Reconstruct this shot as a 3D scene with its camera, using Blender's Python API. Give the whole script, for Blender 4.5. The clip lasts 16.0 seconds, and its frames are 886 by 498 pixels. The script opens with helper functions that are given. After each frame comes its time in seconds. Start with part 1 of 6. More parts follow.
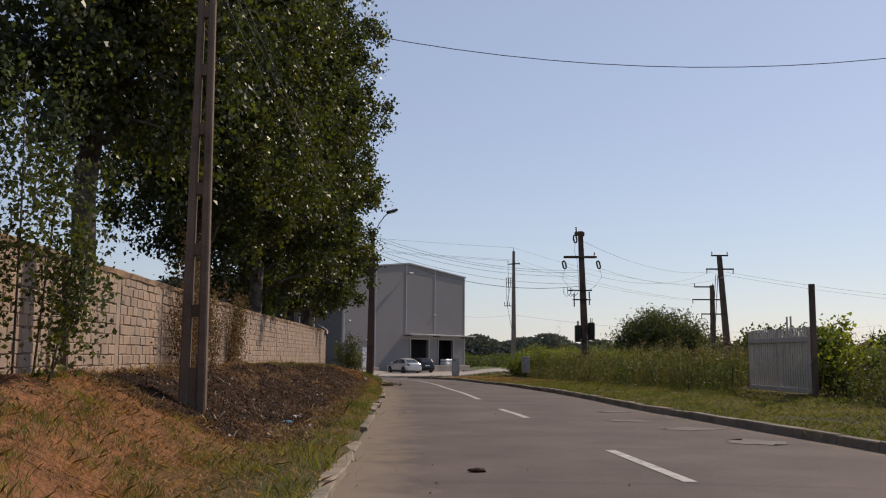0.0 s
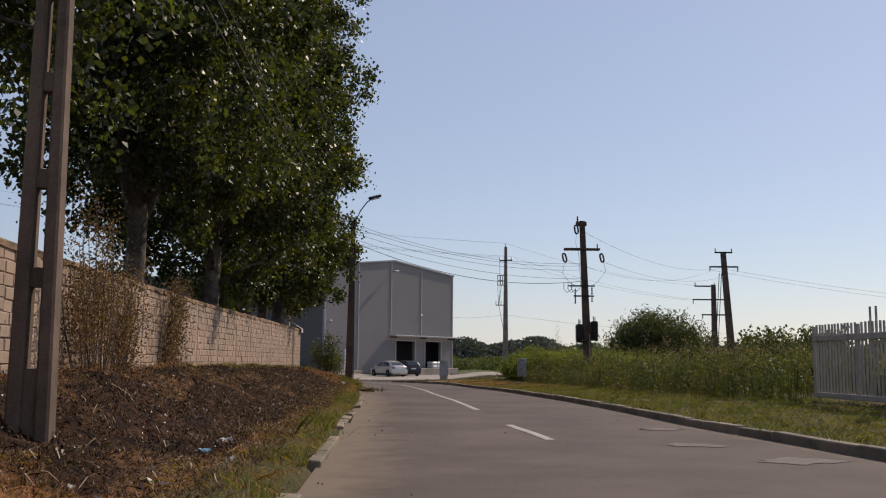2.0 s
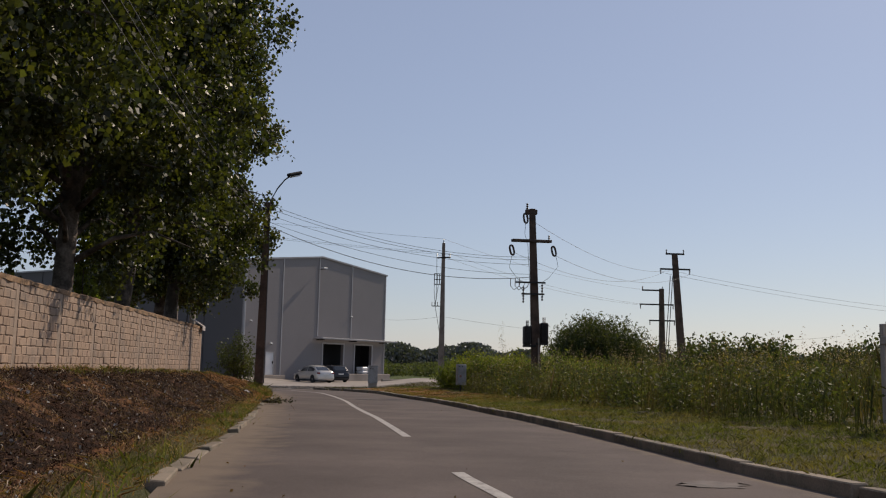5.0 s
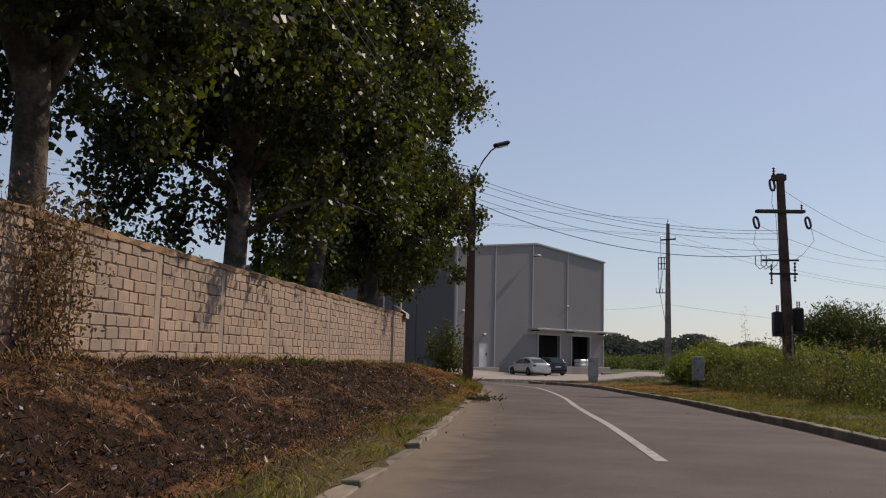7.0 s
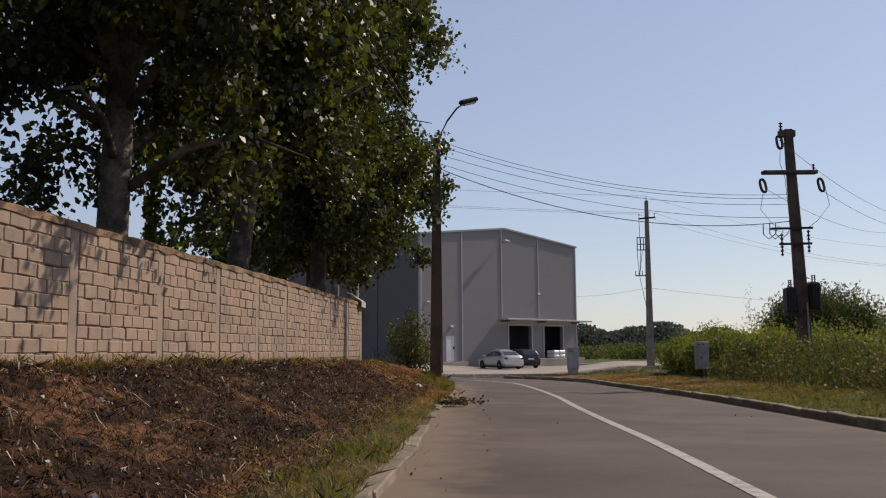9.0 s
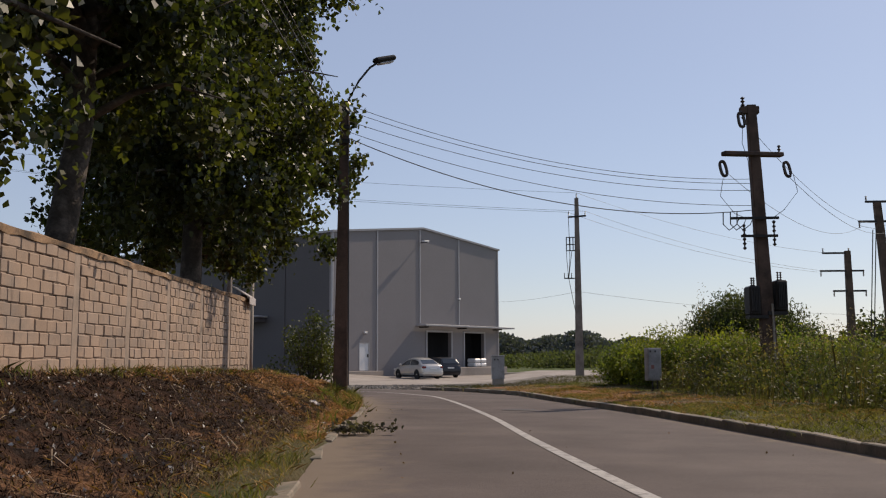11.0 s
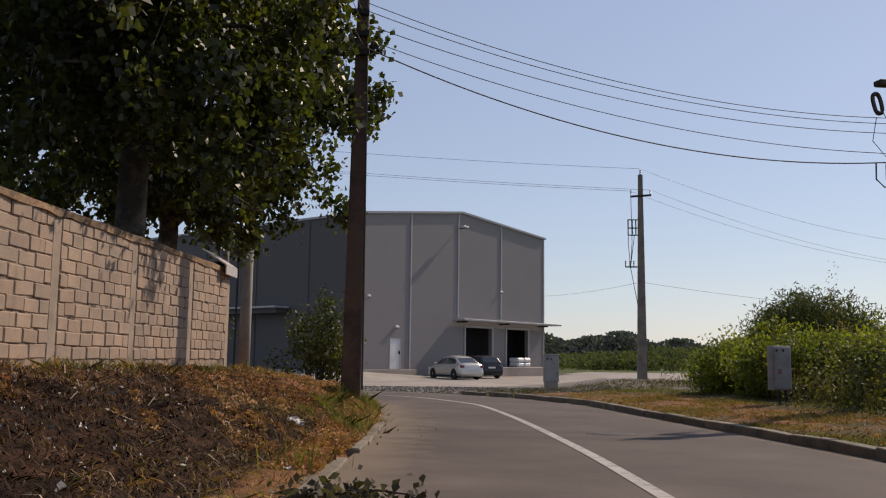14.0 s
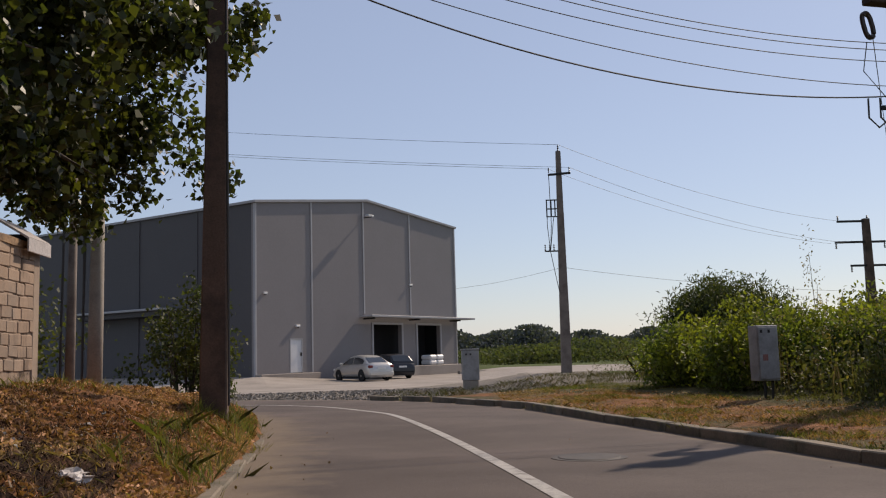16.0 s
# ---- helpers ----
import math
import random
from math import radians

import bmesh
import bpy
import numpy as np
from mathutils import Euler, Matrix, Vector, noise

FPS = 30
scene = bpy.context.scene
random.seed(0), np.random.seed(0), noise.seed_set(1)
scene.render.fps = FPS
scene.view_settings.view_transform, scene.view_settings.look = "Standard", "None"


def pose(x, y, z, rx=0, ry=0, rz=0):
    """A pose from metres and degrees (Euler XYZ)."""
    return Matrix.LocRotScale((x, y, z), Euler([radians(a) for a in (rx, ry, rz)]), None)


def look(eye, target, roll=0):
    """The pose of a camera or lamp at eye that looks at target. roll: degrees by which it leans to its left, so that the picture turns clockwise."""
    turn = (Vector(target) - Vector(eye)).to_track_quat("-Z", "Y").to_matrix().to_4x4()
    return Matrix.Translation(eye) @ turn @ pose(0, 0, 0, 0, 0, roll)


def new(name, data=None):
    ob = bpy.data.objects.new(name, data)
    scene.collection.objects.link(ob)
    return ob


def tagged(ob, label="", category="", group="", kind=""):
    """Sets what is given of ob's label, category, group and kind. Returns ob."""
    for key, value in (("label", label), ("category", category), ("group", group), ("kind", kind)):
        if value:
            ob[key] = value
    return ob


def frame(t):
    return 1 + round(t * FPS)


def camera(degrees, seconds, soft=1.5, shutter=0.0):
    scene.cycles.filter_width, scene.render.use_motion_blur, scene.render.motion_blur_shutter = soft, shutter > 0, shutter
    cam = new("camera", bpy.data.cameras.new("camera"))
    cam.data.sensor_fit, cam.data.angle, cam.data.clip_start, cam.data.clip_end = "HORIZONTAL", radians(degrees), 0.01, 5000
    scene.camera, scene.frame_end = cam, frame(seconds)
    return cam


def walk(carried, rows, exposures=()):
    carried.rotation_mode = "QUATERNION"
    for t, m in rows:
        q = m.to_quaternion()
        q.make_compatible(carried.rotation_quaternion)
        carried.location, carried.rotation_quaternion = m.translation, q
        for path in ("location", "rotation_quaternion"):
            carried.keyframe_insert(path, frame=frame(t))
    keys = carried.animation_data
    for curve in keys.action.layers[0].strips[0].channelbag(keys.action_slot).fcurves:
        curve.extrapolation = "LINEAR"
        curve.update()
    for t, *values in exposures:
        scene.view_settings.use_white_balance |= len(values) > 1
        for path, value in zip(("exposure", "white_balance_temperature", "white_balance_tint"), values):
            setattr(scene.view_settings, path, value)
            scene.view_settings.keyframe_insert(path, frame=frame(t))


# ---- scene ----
UNIT = 1.1          # the plan below is drawn at 1 : 1.1; one plan unit is 1.1 m
cam = camera(51.1, 16.0, soft=1.15)
PATH = [
    (0, (0.555, 2.739, 1.108), (0.506, 4.725, 1.34), 0.4),
    (0.5, (0.55, 3.91, 1.087), (0.513, 5.896, 1.324), 0.4),
    (1, (0.481, 5.13, 1.073), (0.404, 7.114, 1.312), 1.3),
    (1.5, (0.413, 6.307, 1.056), (0.344, 8.291, 1.296), 0.8),
    (2, (0.368, 7.467, 1.047), (0.348, 9.452, 1.286), 0.5),
    (2.5, (0.327, 8.524, 1.045), (0.26, 10.508, 1.284), 1.3),
    (3, (0.262, 9.631, 1.034), (0.206, 11.616, 1.275), 0.7),
    (3.2, (0.262, 10.031, 1.028), (0.216, 12.016, 1.268), 0.2),
    (5.3, (0.617, 14.046, 1.054), (0.742, 16.026, 1.308), 1.3),
    (5.5, (0.634, 14.45, 1.06), (0.702, 16.433, 1.313), 2.7),
    (6, (0.564, 15.454, 1.04), (0.373, 17.431, 1.273), 4.7),
    (6.5, (0.458, 16.584, 1.032), (0.177, 18.551, 1.26), 3.2),
    (7, (0.328, 17.73, 1.015), (-0.011, 19.688, 1.242), 1.4),
    (7.5, (0.16, 18.928, 0.989), (-0.096, 20.899, 1.217), -0.2),
    (8, (-0.04, 20.123, 0.971), (-0.35, 22.086, 1.201), 1.2),
    (8.5, (-0.245, 21.362, 0.956), (-0.545, 23.326, 1.183), 0.9),
    (9, (-0.454, 22.596, 0.955), (-0.713, 24.567, 1.173), -0.4),
    (9.5, (-0.601, 23.882, 0.931), (-0.679, 25.868, 1.157), -2.0),
    (9.7, (-0.624, 24.38, 0.914), (-0.643, 26.366, 1.149), -1.9),
    (11.8, (-0.956, 29.191, 0.93), (-1.07, 31.174, 1.165), 0.5),
    (12, (-0.98, 29.657, 0.924), (-1.082, 31.64, 1.16), 0.4),
    (12.5, (-1.05, 30.676, 0.908), (-1.244, 32.654, 1.13), 1.5),
    (13, (-1.184, 31.738, 0.892), (-1.359, 33.717, 1.123), 0.5),
    (13.5, (-1.295, 32.77, 0.881), (-1.438, 34.752, 1.112), 0.3),
    (14, (-1.395, 33.89, 0.871), (-1.557, 35.869, 1.104), 0.7),
    (14.5, (-1.472, 34.995, 0.852), (-1.583, 36.978, 1.086), 0.0),
    (15, (-1.51, 36.07, 0.837), (-1.588, 38.055, 1.068), -0.5),
    (15.5, (-1.515, 37.142, 0.841), (-1.549, 39.128, 1.075), -1.9),
    (16, (-1.592, 38.167, 0.847), (-1.552, 40.153, 1.076), -1.6),
]
walk(cam, [(t, look(Vector(eye) * UNIT, Vector(target) * UNIT, roll)) for t, eye, target, roll in PATH], exposures=[(0, 0.2, 7150, 16), (3, 0.2, 7150, 16), (5.3, -0.06, 7150, 16), (6.6, 0.0, 7150, 16), (7.6, 0.18, 7150, 16), (16, 0.2, 7150, 16)])

# ---- light ----
SUN_AZ = math.atan2(0.67, 0.74)          # from +y towards +x
SUN_EL = radians(40)
world = bpy.data.worlds.new("sky")
scene.world = world
world.use_nodes = True
wn = world.node_tree
sky = wn.nodes.new("ShaderNodeTexSky")
sky.sky_type = "NISHITA"
sky.sun_disc = False
sky.sun_elevation, sky.sun_rotation = SUN_EL, SUN_AZ
sky.altitude, sky.air_density, sky.dust_density, sky.ozone_density = 50, 1.1, 0.35, 2.2
hs = wn.nodes.new("ShaderNodeHueSaturation")
hs.inputs["Saturation"].default_value = 0.93
haze = wn.nodes.new("ShaderNodeMix")
haze.data_type, haze.blend_type = "RGBA", "MULTIPLY"
haze.inputs[0].default_value = 1.0
haze.inputs[7].default_value = (0.945, 0.988, 1.065, 1)
wn.links.new(sky.outputs[0], hs.inputs["Color"])
veil = wn.nodes.new("ShaderNodeMix")          # thin even summer haze over the sky's gradient
veil.data_type = "RGBA"
veil.inputs[0].default_value = 0.42
veil.inputs[7].default_value = (4.85, 5.75, 7.45, 1)
wn.links.new(hs.outputs[0], veil.inputs[6])
wn.links.new(veil.outputs[2], haze.inputs[6])
wn.links.new(haze.outputs[2], wn.nodes["Background"].inputs[0])
wn.nodes["Background"].inputs[1].default_value = 0.084
sun_dir = Vector((math.sin(SUN_AZ) * math.cos(SUN_EL), math.cos(SUN_AZ) * math.cos(SUN_EL), math.sin(SUN_EL)))
sun = new("sun", bpy.data.lights.new("sun", "SUN"))
sun.data.energy, sun.data.angle, sun.data.color = 3.3, radians(0.6), (1.0, 0.90, 0.76)
sun.matrix_world = look((0, 0, 60), Vector((0, 0, 60)) - sun_dir)

# ---- materials ----


def mat(name, base, rough=0.85, var=0.25, scale=3.0, fine=40.0, bump=0.3, metal=0.0, second=None, second_scale=0.8,
        second_lo=0.45, second_hi=0.65, rnd=0.0, island=False, spec=0.3, bump_dist=0.01):
    m = bpy.data.materials.new(name)
    m.use_nodes = True
    t = m.node_tree
    n, l = t.nodes, t.links
    b = n["Principled BSDF"]
    b.inputs["Roughness"].default_value, b.inputs["Metallic"].default_value = rough, metal
    b.inputs["Specular IOR Level"].default_value = spec
    tc = n.new("ShaderNodeNewGeometry")
    n1, n2 = n.new("ShaderNodeTexNoise"), n.new("ShaderNodeTexNoise")
    n1.inputs["Scale"].default_value, n1.inputs["Detail"].default_value = scale, 6
    n2.inputs["Scale"].default_value, n2.inputs["Detail"].default_value = fine, 4
    l.new(tc.outputs["Position"], n1.inputs["Vector"])
    l.new(tc.outputs["Position"], n2.inputs["Vector"])
    mix = n.new("ShaderNodeMath")
    mix.operation = "ADD"
    l.new(n1.outputs[0], mix.inputs[0])
    l.new(n2.outputs[0], mix.inputs[1])
    mr = n.new("ShaderNodeMapRange")
    mr.inputs[1].default_value, mr.inputs[2].default_value = 0.65, 1.35
    mr.inputs[3].default_value, mr.inputs[4].default_value = 1 - var, 1 + var
    l.new(mix.outputs[0], mr.inputs[0])
    val = mr.outputs[0]
    if rnd:
        src = tc.outputs["Random Per Island"] if island else n.new("ShaderNodeObjectInfo").outputs["Random"]
        r = n.new("ShaderNodeMapRange")
        r.inputs[3].default_value, r.inputs[4].default_value = 1 - rnd, 1 + rnd
        l.new(src, r.inputs[0])
        mm = n.new("ShaderNodeMath")
        mm.operation = "MULTIPLY"
        l.new(val, mm.inputs[0])
        l.new(r.outputs[0], mm.inputs[1])
        val = mm.outputs[0]
    col = n.new("ShaderNodeVectorMath")
    col.operation = "SCALE"
    col.inputs[0].default_value = base
    l.new(val, col.inputs["Scale"])
    out = col.outputs[0]
    if second:
        n3 = n.new("ShaderNodeTexNoise")
        n3.inputs["Scale"].default_value, n3.inputs["Detail"].default_value = second_scale, 8
        n3.inputs["Roughness"].default_value = 0.65
        l.new(tc.outputs["Position"], n3.inputs["Vector"])
        r3 = n.new("ShaderNodeMapRange")
        r3.inputs[1].default_value, r3.inputs[2].default_value = second_lo, second_hi
        l.new(n3.outputs[0], r3.inputs[0])
        c2 = n.new("ShaderNodeVectorMath")
        c2.operation = "SCALE"
        c2.inputs[0].default_value = second
        l.new(val, c2.inputs["Scale"])
        mx = n.new("ShaderNodeMix")
        mx.data_type = "RGBA"
        l.new(r3.outputs[0], mx.inputs[0])
        l.new(out, mx.inputs[6])
        l.new(c2.outputs[0], mx.inputs[7])
        out = mx.outputs[2]
    l.new(out, b.inputs["Base Color"])
    if bump:
        bp = n.new("ShaderNodeBump")
        bp.inputs["Strength"].default_value, bp.inputs["Distance"].default_value = bump, bump_dist
        l.new(mix.outputs[0], bp.inputs["Height"])
        l.new(bp.outputs[0], b.inputs["Normal"])
    return m


def leafy(name, base, trans=0.35, rnd=0.45, rough=0.45, spec=0.5, tip=None):
    """Thin leaves: some light passes through; each leaf has its own shade."""
    m = bpy.data.materials.new(name)
    m.use_nodes = True
    t = m.node_tree
    n, l = t.nodes, t.links
    b = n["Principled BSDF"]
    b.inputs["Roughness"].default_value, b.inputs["Specular IOR Level"].default_value = rough, spec
    g = n.new("ShaderNodeNewGeometry")
    r = n.new("ShaderNodeMapRange")
    r.inputs[3].default_value, r.inputs[4].default_value = 1 - rnd, 1 + rnd
    l.new(g.outputs["Random Per Island"], r.inputs[0])
    n1 = n.new("ShaderNodeTexNoise")
    n1.inputs["Scale"].default_value = 0.7
    l.new(g.outputs["Position"], n1.inputs["Vector"])
    mx = n.new("ShaderNodeMix")
    mx.data_type = "RGBA"
    mx.inputs[6].default_value = (*base, 1)
    mx.inputs[7].default_value = (*(tip or (base[0] * 1.9, base[1] * 1.5, base[2] * 0.9)), 1)
    rr = n.new("ShaderNodeMapRange")
    rr.inputs[1].default_value, rr.inputs[2].default_value = 0.4, 0.72
    l.new(n1.outputs[0], rr.inputs[0])
    l.new(rr.outputs[0], mx.inputs[0])
    c = n.new("ShaderNodeVectorMath")
    c.operation = "SCALE"
    l.new(mx.outputs[2], c.inputs[0])
    l.new(r.outputs[0], c.inputs["Scale"])
    l.new(c.outputs[0], b.inputs["Base Color"])
    tr = n.new("ShaderNodeBsdfTranslucent")
    c2 = n.new("ShaderNodeVectorMath")
    c2.operation = "MULTIPLY"
    c2.inputs[1].default_value = (1.7, 1.9, 0.7)
    l.new(c.outputs[0], c2.inputs[0])
    l.new(c2.outputs[0], tr.inputs[0])
    sh = n.new("ShaderNodeMixShader")
    sh.inputs[0].default_value = trans
    l.new(b.outputs[0], sh.inputs[1])
    l.new(tr.outputs[0], sh.inputs[2])
    l.new(sh.outputs[0], n["Material Output"].inputs[0])
    return m


def plain(name, base, rough=0.5, metal=0.0, spec=0.4):
    return mat(name, base, rough, var=0.08, scale=1.5, fine=25, bump=0.05, metal=metal, spec=spec)


M_ASPH = mat("asphalt", (0.089, 0.069, 0.062), 0.92, var=0.36, scale=0.6, fine=65, bump=0.5, second=(0.112, 0.088, 0.079), second_scale=0.35)


def dirt_edge(m, base=(0.19, 0.145, 0.105)):
    """Sandy dirt drifted over the asphalt along its edge, by a weight kept on the road's mesh."""
    tr = m.node_tree
    n, l = tr.nodes, tr.links
    b = n["Principled BSDF"]
    src = b.inputs["Base Color"].links[0].from_socket
    a = n.new("ShaderNodeAttribute")
    a.attribute_name = "edge_dirt"
    g = n.new("ShaderNodeNewGeometry")
    no = n.new("ShaderNodeTexNoise")
    no.inputs["Scale"].default_value, no.inputs["Detail"].default_value = 2.2, 9
    l.new(g.outputs["Position"], no.inputs["Vector"])
    s = n.new("ShaderNodeMath")
    s.operation = "ADD"
    l.new(a.outputs["Fac"], s.inputs[0])
    l.new(no.outputs[0], s.inputs[1])
    r = n.new("ShaderNodeMapRange")
    r.inputs[1].default_value, r.inputs[2].default_value, r.inputs[4].default_value = 0.85, 1.35, 0.85
    l.new(s.outputs[0], r.inputs[0])
    mx = n.new("ShaderNodeMix")
    mx.data_type = "RGBA"
    mx.inputs[7].default_value = (*base, 1)
    l.new(r.outputs[0], mx.inputs[0])
    l.new(src, mx.inputs[6])
    l.new(mx.outputs[2], b.inputs["Base Color"])


dirt_edge(M_ASPH)
M_LINE = mat("road_paint", (0.40, 0.375, 0.345), 0.7, var=0.2, scale=4, fine=60, bump=0.2, second=(0.2, 0.185, 0.17), second_scale=7, second_lo=0.48, second_hi=0.66)
M_TRACE = mat("faded_paint", (0.13, 0.108, 0.097), 0.85, var=0.3, scale=6, fine=60, bump=0.2, second=(0.11, 0.097, 0.088), second_scale=8, second_lo=0.45, second_hi=0.6)
M_KERB = mat("kerb_concrete", (0.22, 0.178, 0.135), 0.9, var=0.25, scale=2, fine=50, rnd=0.18, second=(0.13, 0.12, 0.09), second_scale=2.5)
M_BLOCK = mat("block", (0.34, 0.245, 0.18), 0.92, var=0.16, scale=3, fine=45, bump=0.45, rnd=0.10, second=(0.255, 0.20, 0.16), second_scale=1.2)
M_BLOCKJ = mat("block_joined", (0.34, 0.245, 0.18), 0.92, var=0.16, scale=3, fine=45, bump=0.45, rnd=0.10, island=True, second=(0.255, 0.20, 0.16), second_scale=1.2)
# dark second tone paints the shade in joints where mortar is missing
M_MORTAR = mat("mortar", (0.30, 0.222, 0.168), 0.95, var=0.25, scale=2.5, fine=50, second=(0.05, 0.036, 0.028), second_scale=4.5, second_lo=0.46, second_hi=0.58)
M_PILLAR = mat("wall_concrete", (0.32, 0.245, 0.19), 0.92, var=0.2, scale=3, fine=40, second=(0.25, 0.2, 0.16), second_scale=2.5)
M_CAP = mat("wall_cap", (0.29, 0.185, 0.11), 0.95, var=0.4, scale=3, fine=30, bump=0.7, second=(0.10, 0.075, 0.055), second_scale=2.2)


def streaks(m, dark=(0.10, 0.068, 0.048), lo=0.60, hi=0.74):
    """Dark vertical run-off stains, drawn out downwards."""
    tr = m.node_tree
    n, l = tr.nodes, tr.links
    b = n["Principled BSDF"]
    src = b.inputs["Base Color"].links[0].from_socket
    g, mp, no, r, mx = (n.new("ShaderNode" + k) for k in ("NewGeometry", "Mapping", "TexNoise", "MapRange", "Mix"))
    mp.inputs["Scale"].default_value = (1, 1, 0.22)
    no.inputs["Scale"].default_value, no.inputs["Detail"].default_value, no.inputs["Roughness"].default_value = 2.6, 6, 0.65
    l.new(g.outputs["Position"], mp.inputs["Vector"])
    l.new(mp.outputs[0], no.inputs["Vector"])
    r.inputs[1].default_value, r.inputs[2].default_value, r.inputs[4].default_value = lo, hi, 0.8
    l.new(no.outputs[0], r.inputs[0])
    mx.data_type = "RGBA"
    mx.inputs[7].default_value = (*dark, 1)
    l.new(r.outputs[0], mx.inputs[0])
    l.new(src, mx.inputs[6])
    l.new(mx.outputs[2], b.inputs["Base Color"])


for wall_m in (M_BLOCK, M_BLOCKJ, M_PILLAR, M_MORTAR):
    streaks(wall_m)
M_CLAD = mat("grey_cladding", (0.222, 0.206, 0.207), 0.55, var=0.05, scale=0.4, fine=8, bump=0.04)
# same cladding darkened: the shade of the unlit sides is in this colour
M_CLAD_SHADE = mat("shaded_cladding", (0.084, 0.079, 0.082), 0.6, var=0.06, scale=0.4, fine=8, bump=0.04)
M_TRIM = plain("light_trim", (0.38, 0.375, 0.38), 0.5)
M_ROOF = plain("roof_edge", (0.33, 0.33, 0.345), 0.5)
M_DOOR = plain("door_white", (0.66, 0.66, 0.66), 0.45)
M_INSIDE_SHADE = plain("interior_shade", (0.02, 0.02, 0.022), 0.8)
M_CONC = mat("apron_concrete", (0.32, 0.28, 0.245), 0.9, var=0.22, scale=0.5, fine=30, second=(0.25, 0.218, 0.19), second_scale=0.4)
M_POLE = mat("weathered_concrete_pole", (0.12, 0.08, 0.061), 0.92, var=0.25, scale=2, fine=40, bump=0.4, second=(0.06, 0.043, 0.035), second_scale=1.5)
M_POLEL = mat("light_concrete_pole", (0.33, 0.295, 0.25), 0.9, var=0.18, scale=2, fine=30, second=(0.23, 0.205, 0.18), second_scale=2)
M_METAL = mat("dark_steel", (0.035, 0.033, 0.032), 0.6, var=0.25, scale=6, fine=50, metal=0.3)
M_WIRE = plain("wire", (0.05, 0.048, 0.047), 0.6)
M_CERAM = plain("insulator", (0.05, 0.035, 0.03), 0.3)
M_GREYBOX = mat("grey_cabinet", (0.30, 0.30, 0.30), 0.55, var=0.12, scale=2, fine=25, bump=0.05, second=(0.22, 0.22, 0.215), second_scale=3)
M_GATE = mat("gate_paint", (0.38, 0.35, 0.32), 0.6, var=0.15, scale=4, fine=40, second=(0.3, 0.27, 0.24), second_scale=5, second_lo=0.55)
M_BARK = mat("poplar_bark", (0.06, 0.048, 0.038), 0.95, var=0.35, scale=4, fine=18, bump=0.8, bump_dist=0.03, second=(0.15, 0.125, 0.105), second_scale=2.0)
M_LEAF = leafy("poplar_leaf", (0.036, 0.045, 0.017), trans=0.38, rough=0.46, spec=0.45, rnd=0.55)
M_SHRUB = leafy("shrub_leaf", (0.095, 0.12, 0.03), trans=0.42, rough=0.55, spec=0.3)
M_SCRUB = leafy("scrub_leaf", (0.085, 0.10, 0.045), trans=0.25, rough=0.8, spec=0.1, tip=(0.11, 0.115, 0.06))
# bluish grey leaf colour stands in for the haze of distance
M_FAR_HAZE = leafy("hazed_far_leaf", (0.092, 0.1, 0.11), trans=0.15, rnd=0.25, rough=0.9, spec=0.05, tip=(0.1, 0.11, 0.105))
M_WILLOW = leafy("willow_leaf", (0.045, 0.058, 0.025), trans=0.3, rough=0.6, spec=0.3)
M_GRASS = leafy("grass_blade", (0.105, 0.115, 0.034), trans=0.34, rnd=0.55, rough=0.6, spec=0.2, tip=(0.2, 0.155, 0.07))
M_WEED = leafy("tall_weed", (0.05, 0.058, 0.02), trans=0.25, rnd=0.5, rough=0.6, spec=0.25, tip=(0.15, 0.10, 0.055))
M_DRY = leafy("dry_straw", (0.33, 0.175, 0.078), trans=0.2, rnd=0.5, rough=0.7, spec=0.2, tip=(0.36, 0.27, 0.16))
M_DRY2 = leafy("withered_leaf", (0.17, 0.125, 0.05), trans=0.3, rnd=0.5, rough=0.7, spec=0.15, tip=(0.24, 0.2, 0.075))
M_BLUE = plain("pale_blue_plastic", (0.25, 0.5, 0.7), 0.4)
M_STRAW = leafy("pale_straw", (0.34, 0.26, 0.19), trans=0.1, rnd=0.5, rough=0.8, spec=0.1, tip=(0.42, 0.34, 0.27))
M_VINE = leafy("dry_vine", (0.17, 0.10, 0.06), trans=0.15, rnd=0.5, rough=0.8, spec=0.1, tip=(0.17, 0.115, 0.07))
M_DEAD = leafy("dead_leaf", (0.31, 0.15, 0.075), trans=0.15, rnd=0.7, rough=0.8, spec=0.1, tip=(0.5, 0.31, 0.19))
M_FILM = mat("crumpled_film", (0.46, 0.42, 0.4), 0.5, var=0.25, scale=14, fine=60, bump=0.4)
M_STONE = mat("gravel_stone", (0.29, 0.26, 0.225), 0.9, var=0.3, scale=6, fine=40, rnd=0.45, island=True)
M_SEED = leafy("seed_head", (0.28, 0.2, 0.15), trans=0.2, rnd=0.4, rough=0.8, spec=0.1, tip=(0.34, 0.26, 0.2))
M_BROAD = leafy("broad_weed_leaf", (0.058, 0.068, 0.024), trans=0.33, rnd=0.5, rough=0.6, spec=0.2, tip=(0.11, 0.095, 0.04))
M_MOUND = leafy("dark_weed_leaf", (0.058, 0.07, 0.028), trans=0.32, rnd=0.5, rough=0.6, spec=0.2, tip=(0.10, 0.105, 0.04))
M_DULL = leafy("wilted_leaf", (0.085, 0.08, 0.055), trans=0.12, rnd=0.6, rough=0.8, spec=0.1, tip=(0.14, 0.12, 0.085))
M_CHAR = mat("charred", (0.034, 0.0175, 0.0115), 0.95, var=0.5, scale=6, fine=40, rnd=0.6, island=True, spec=0.1)
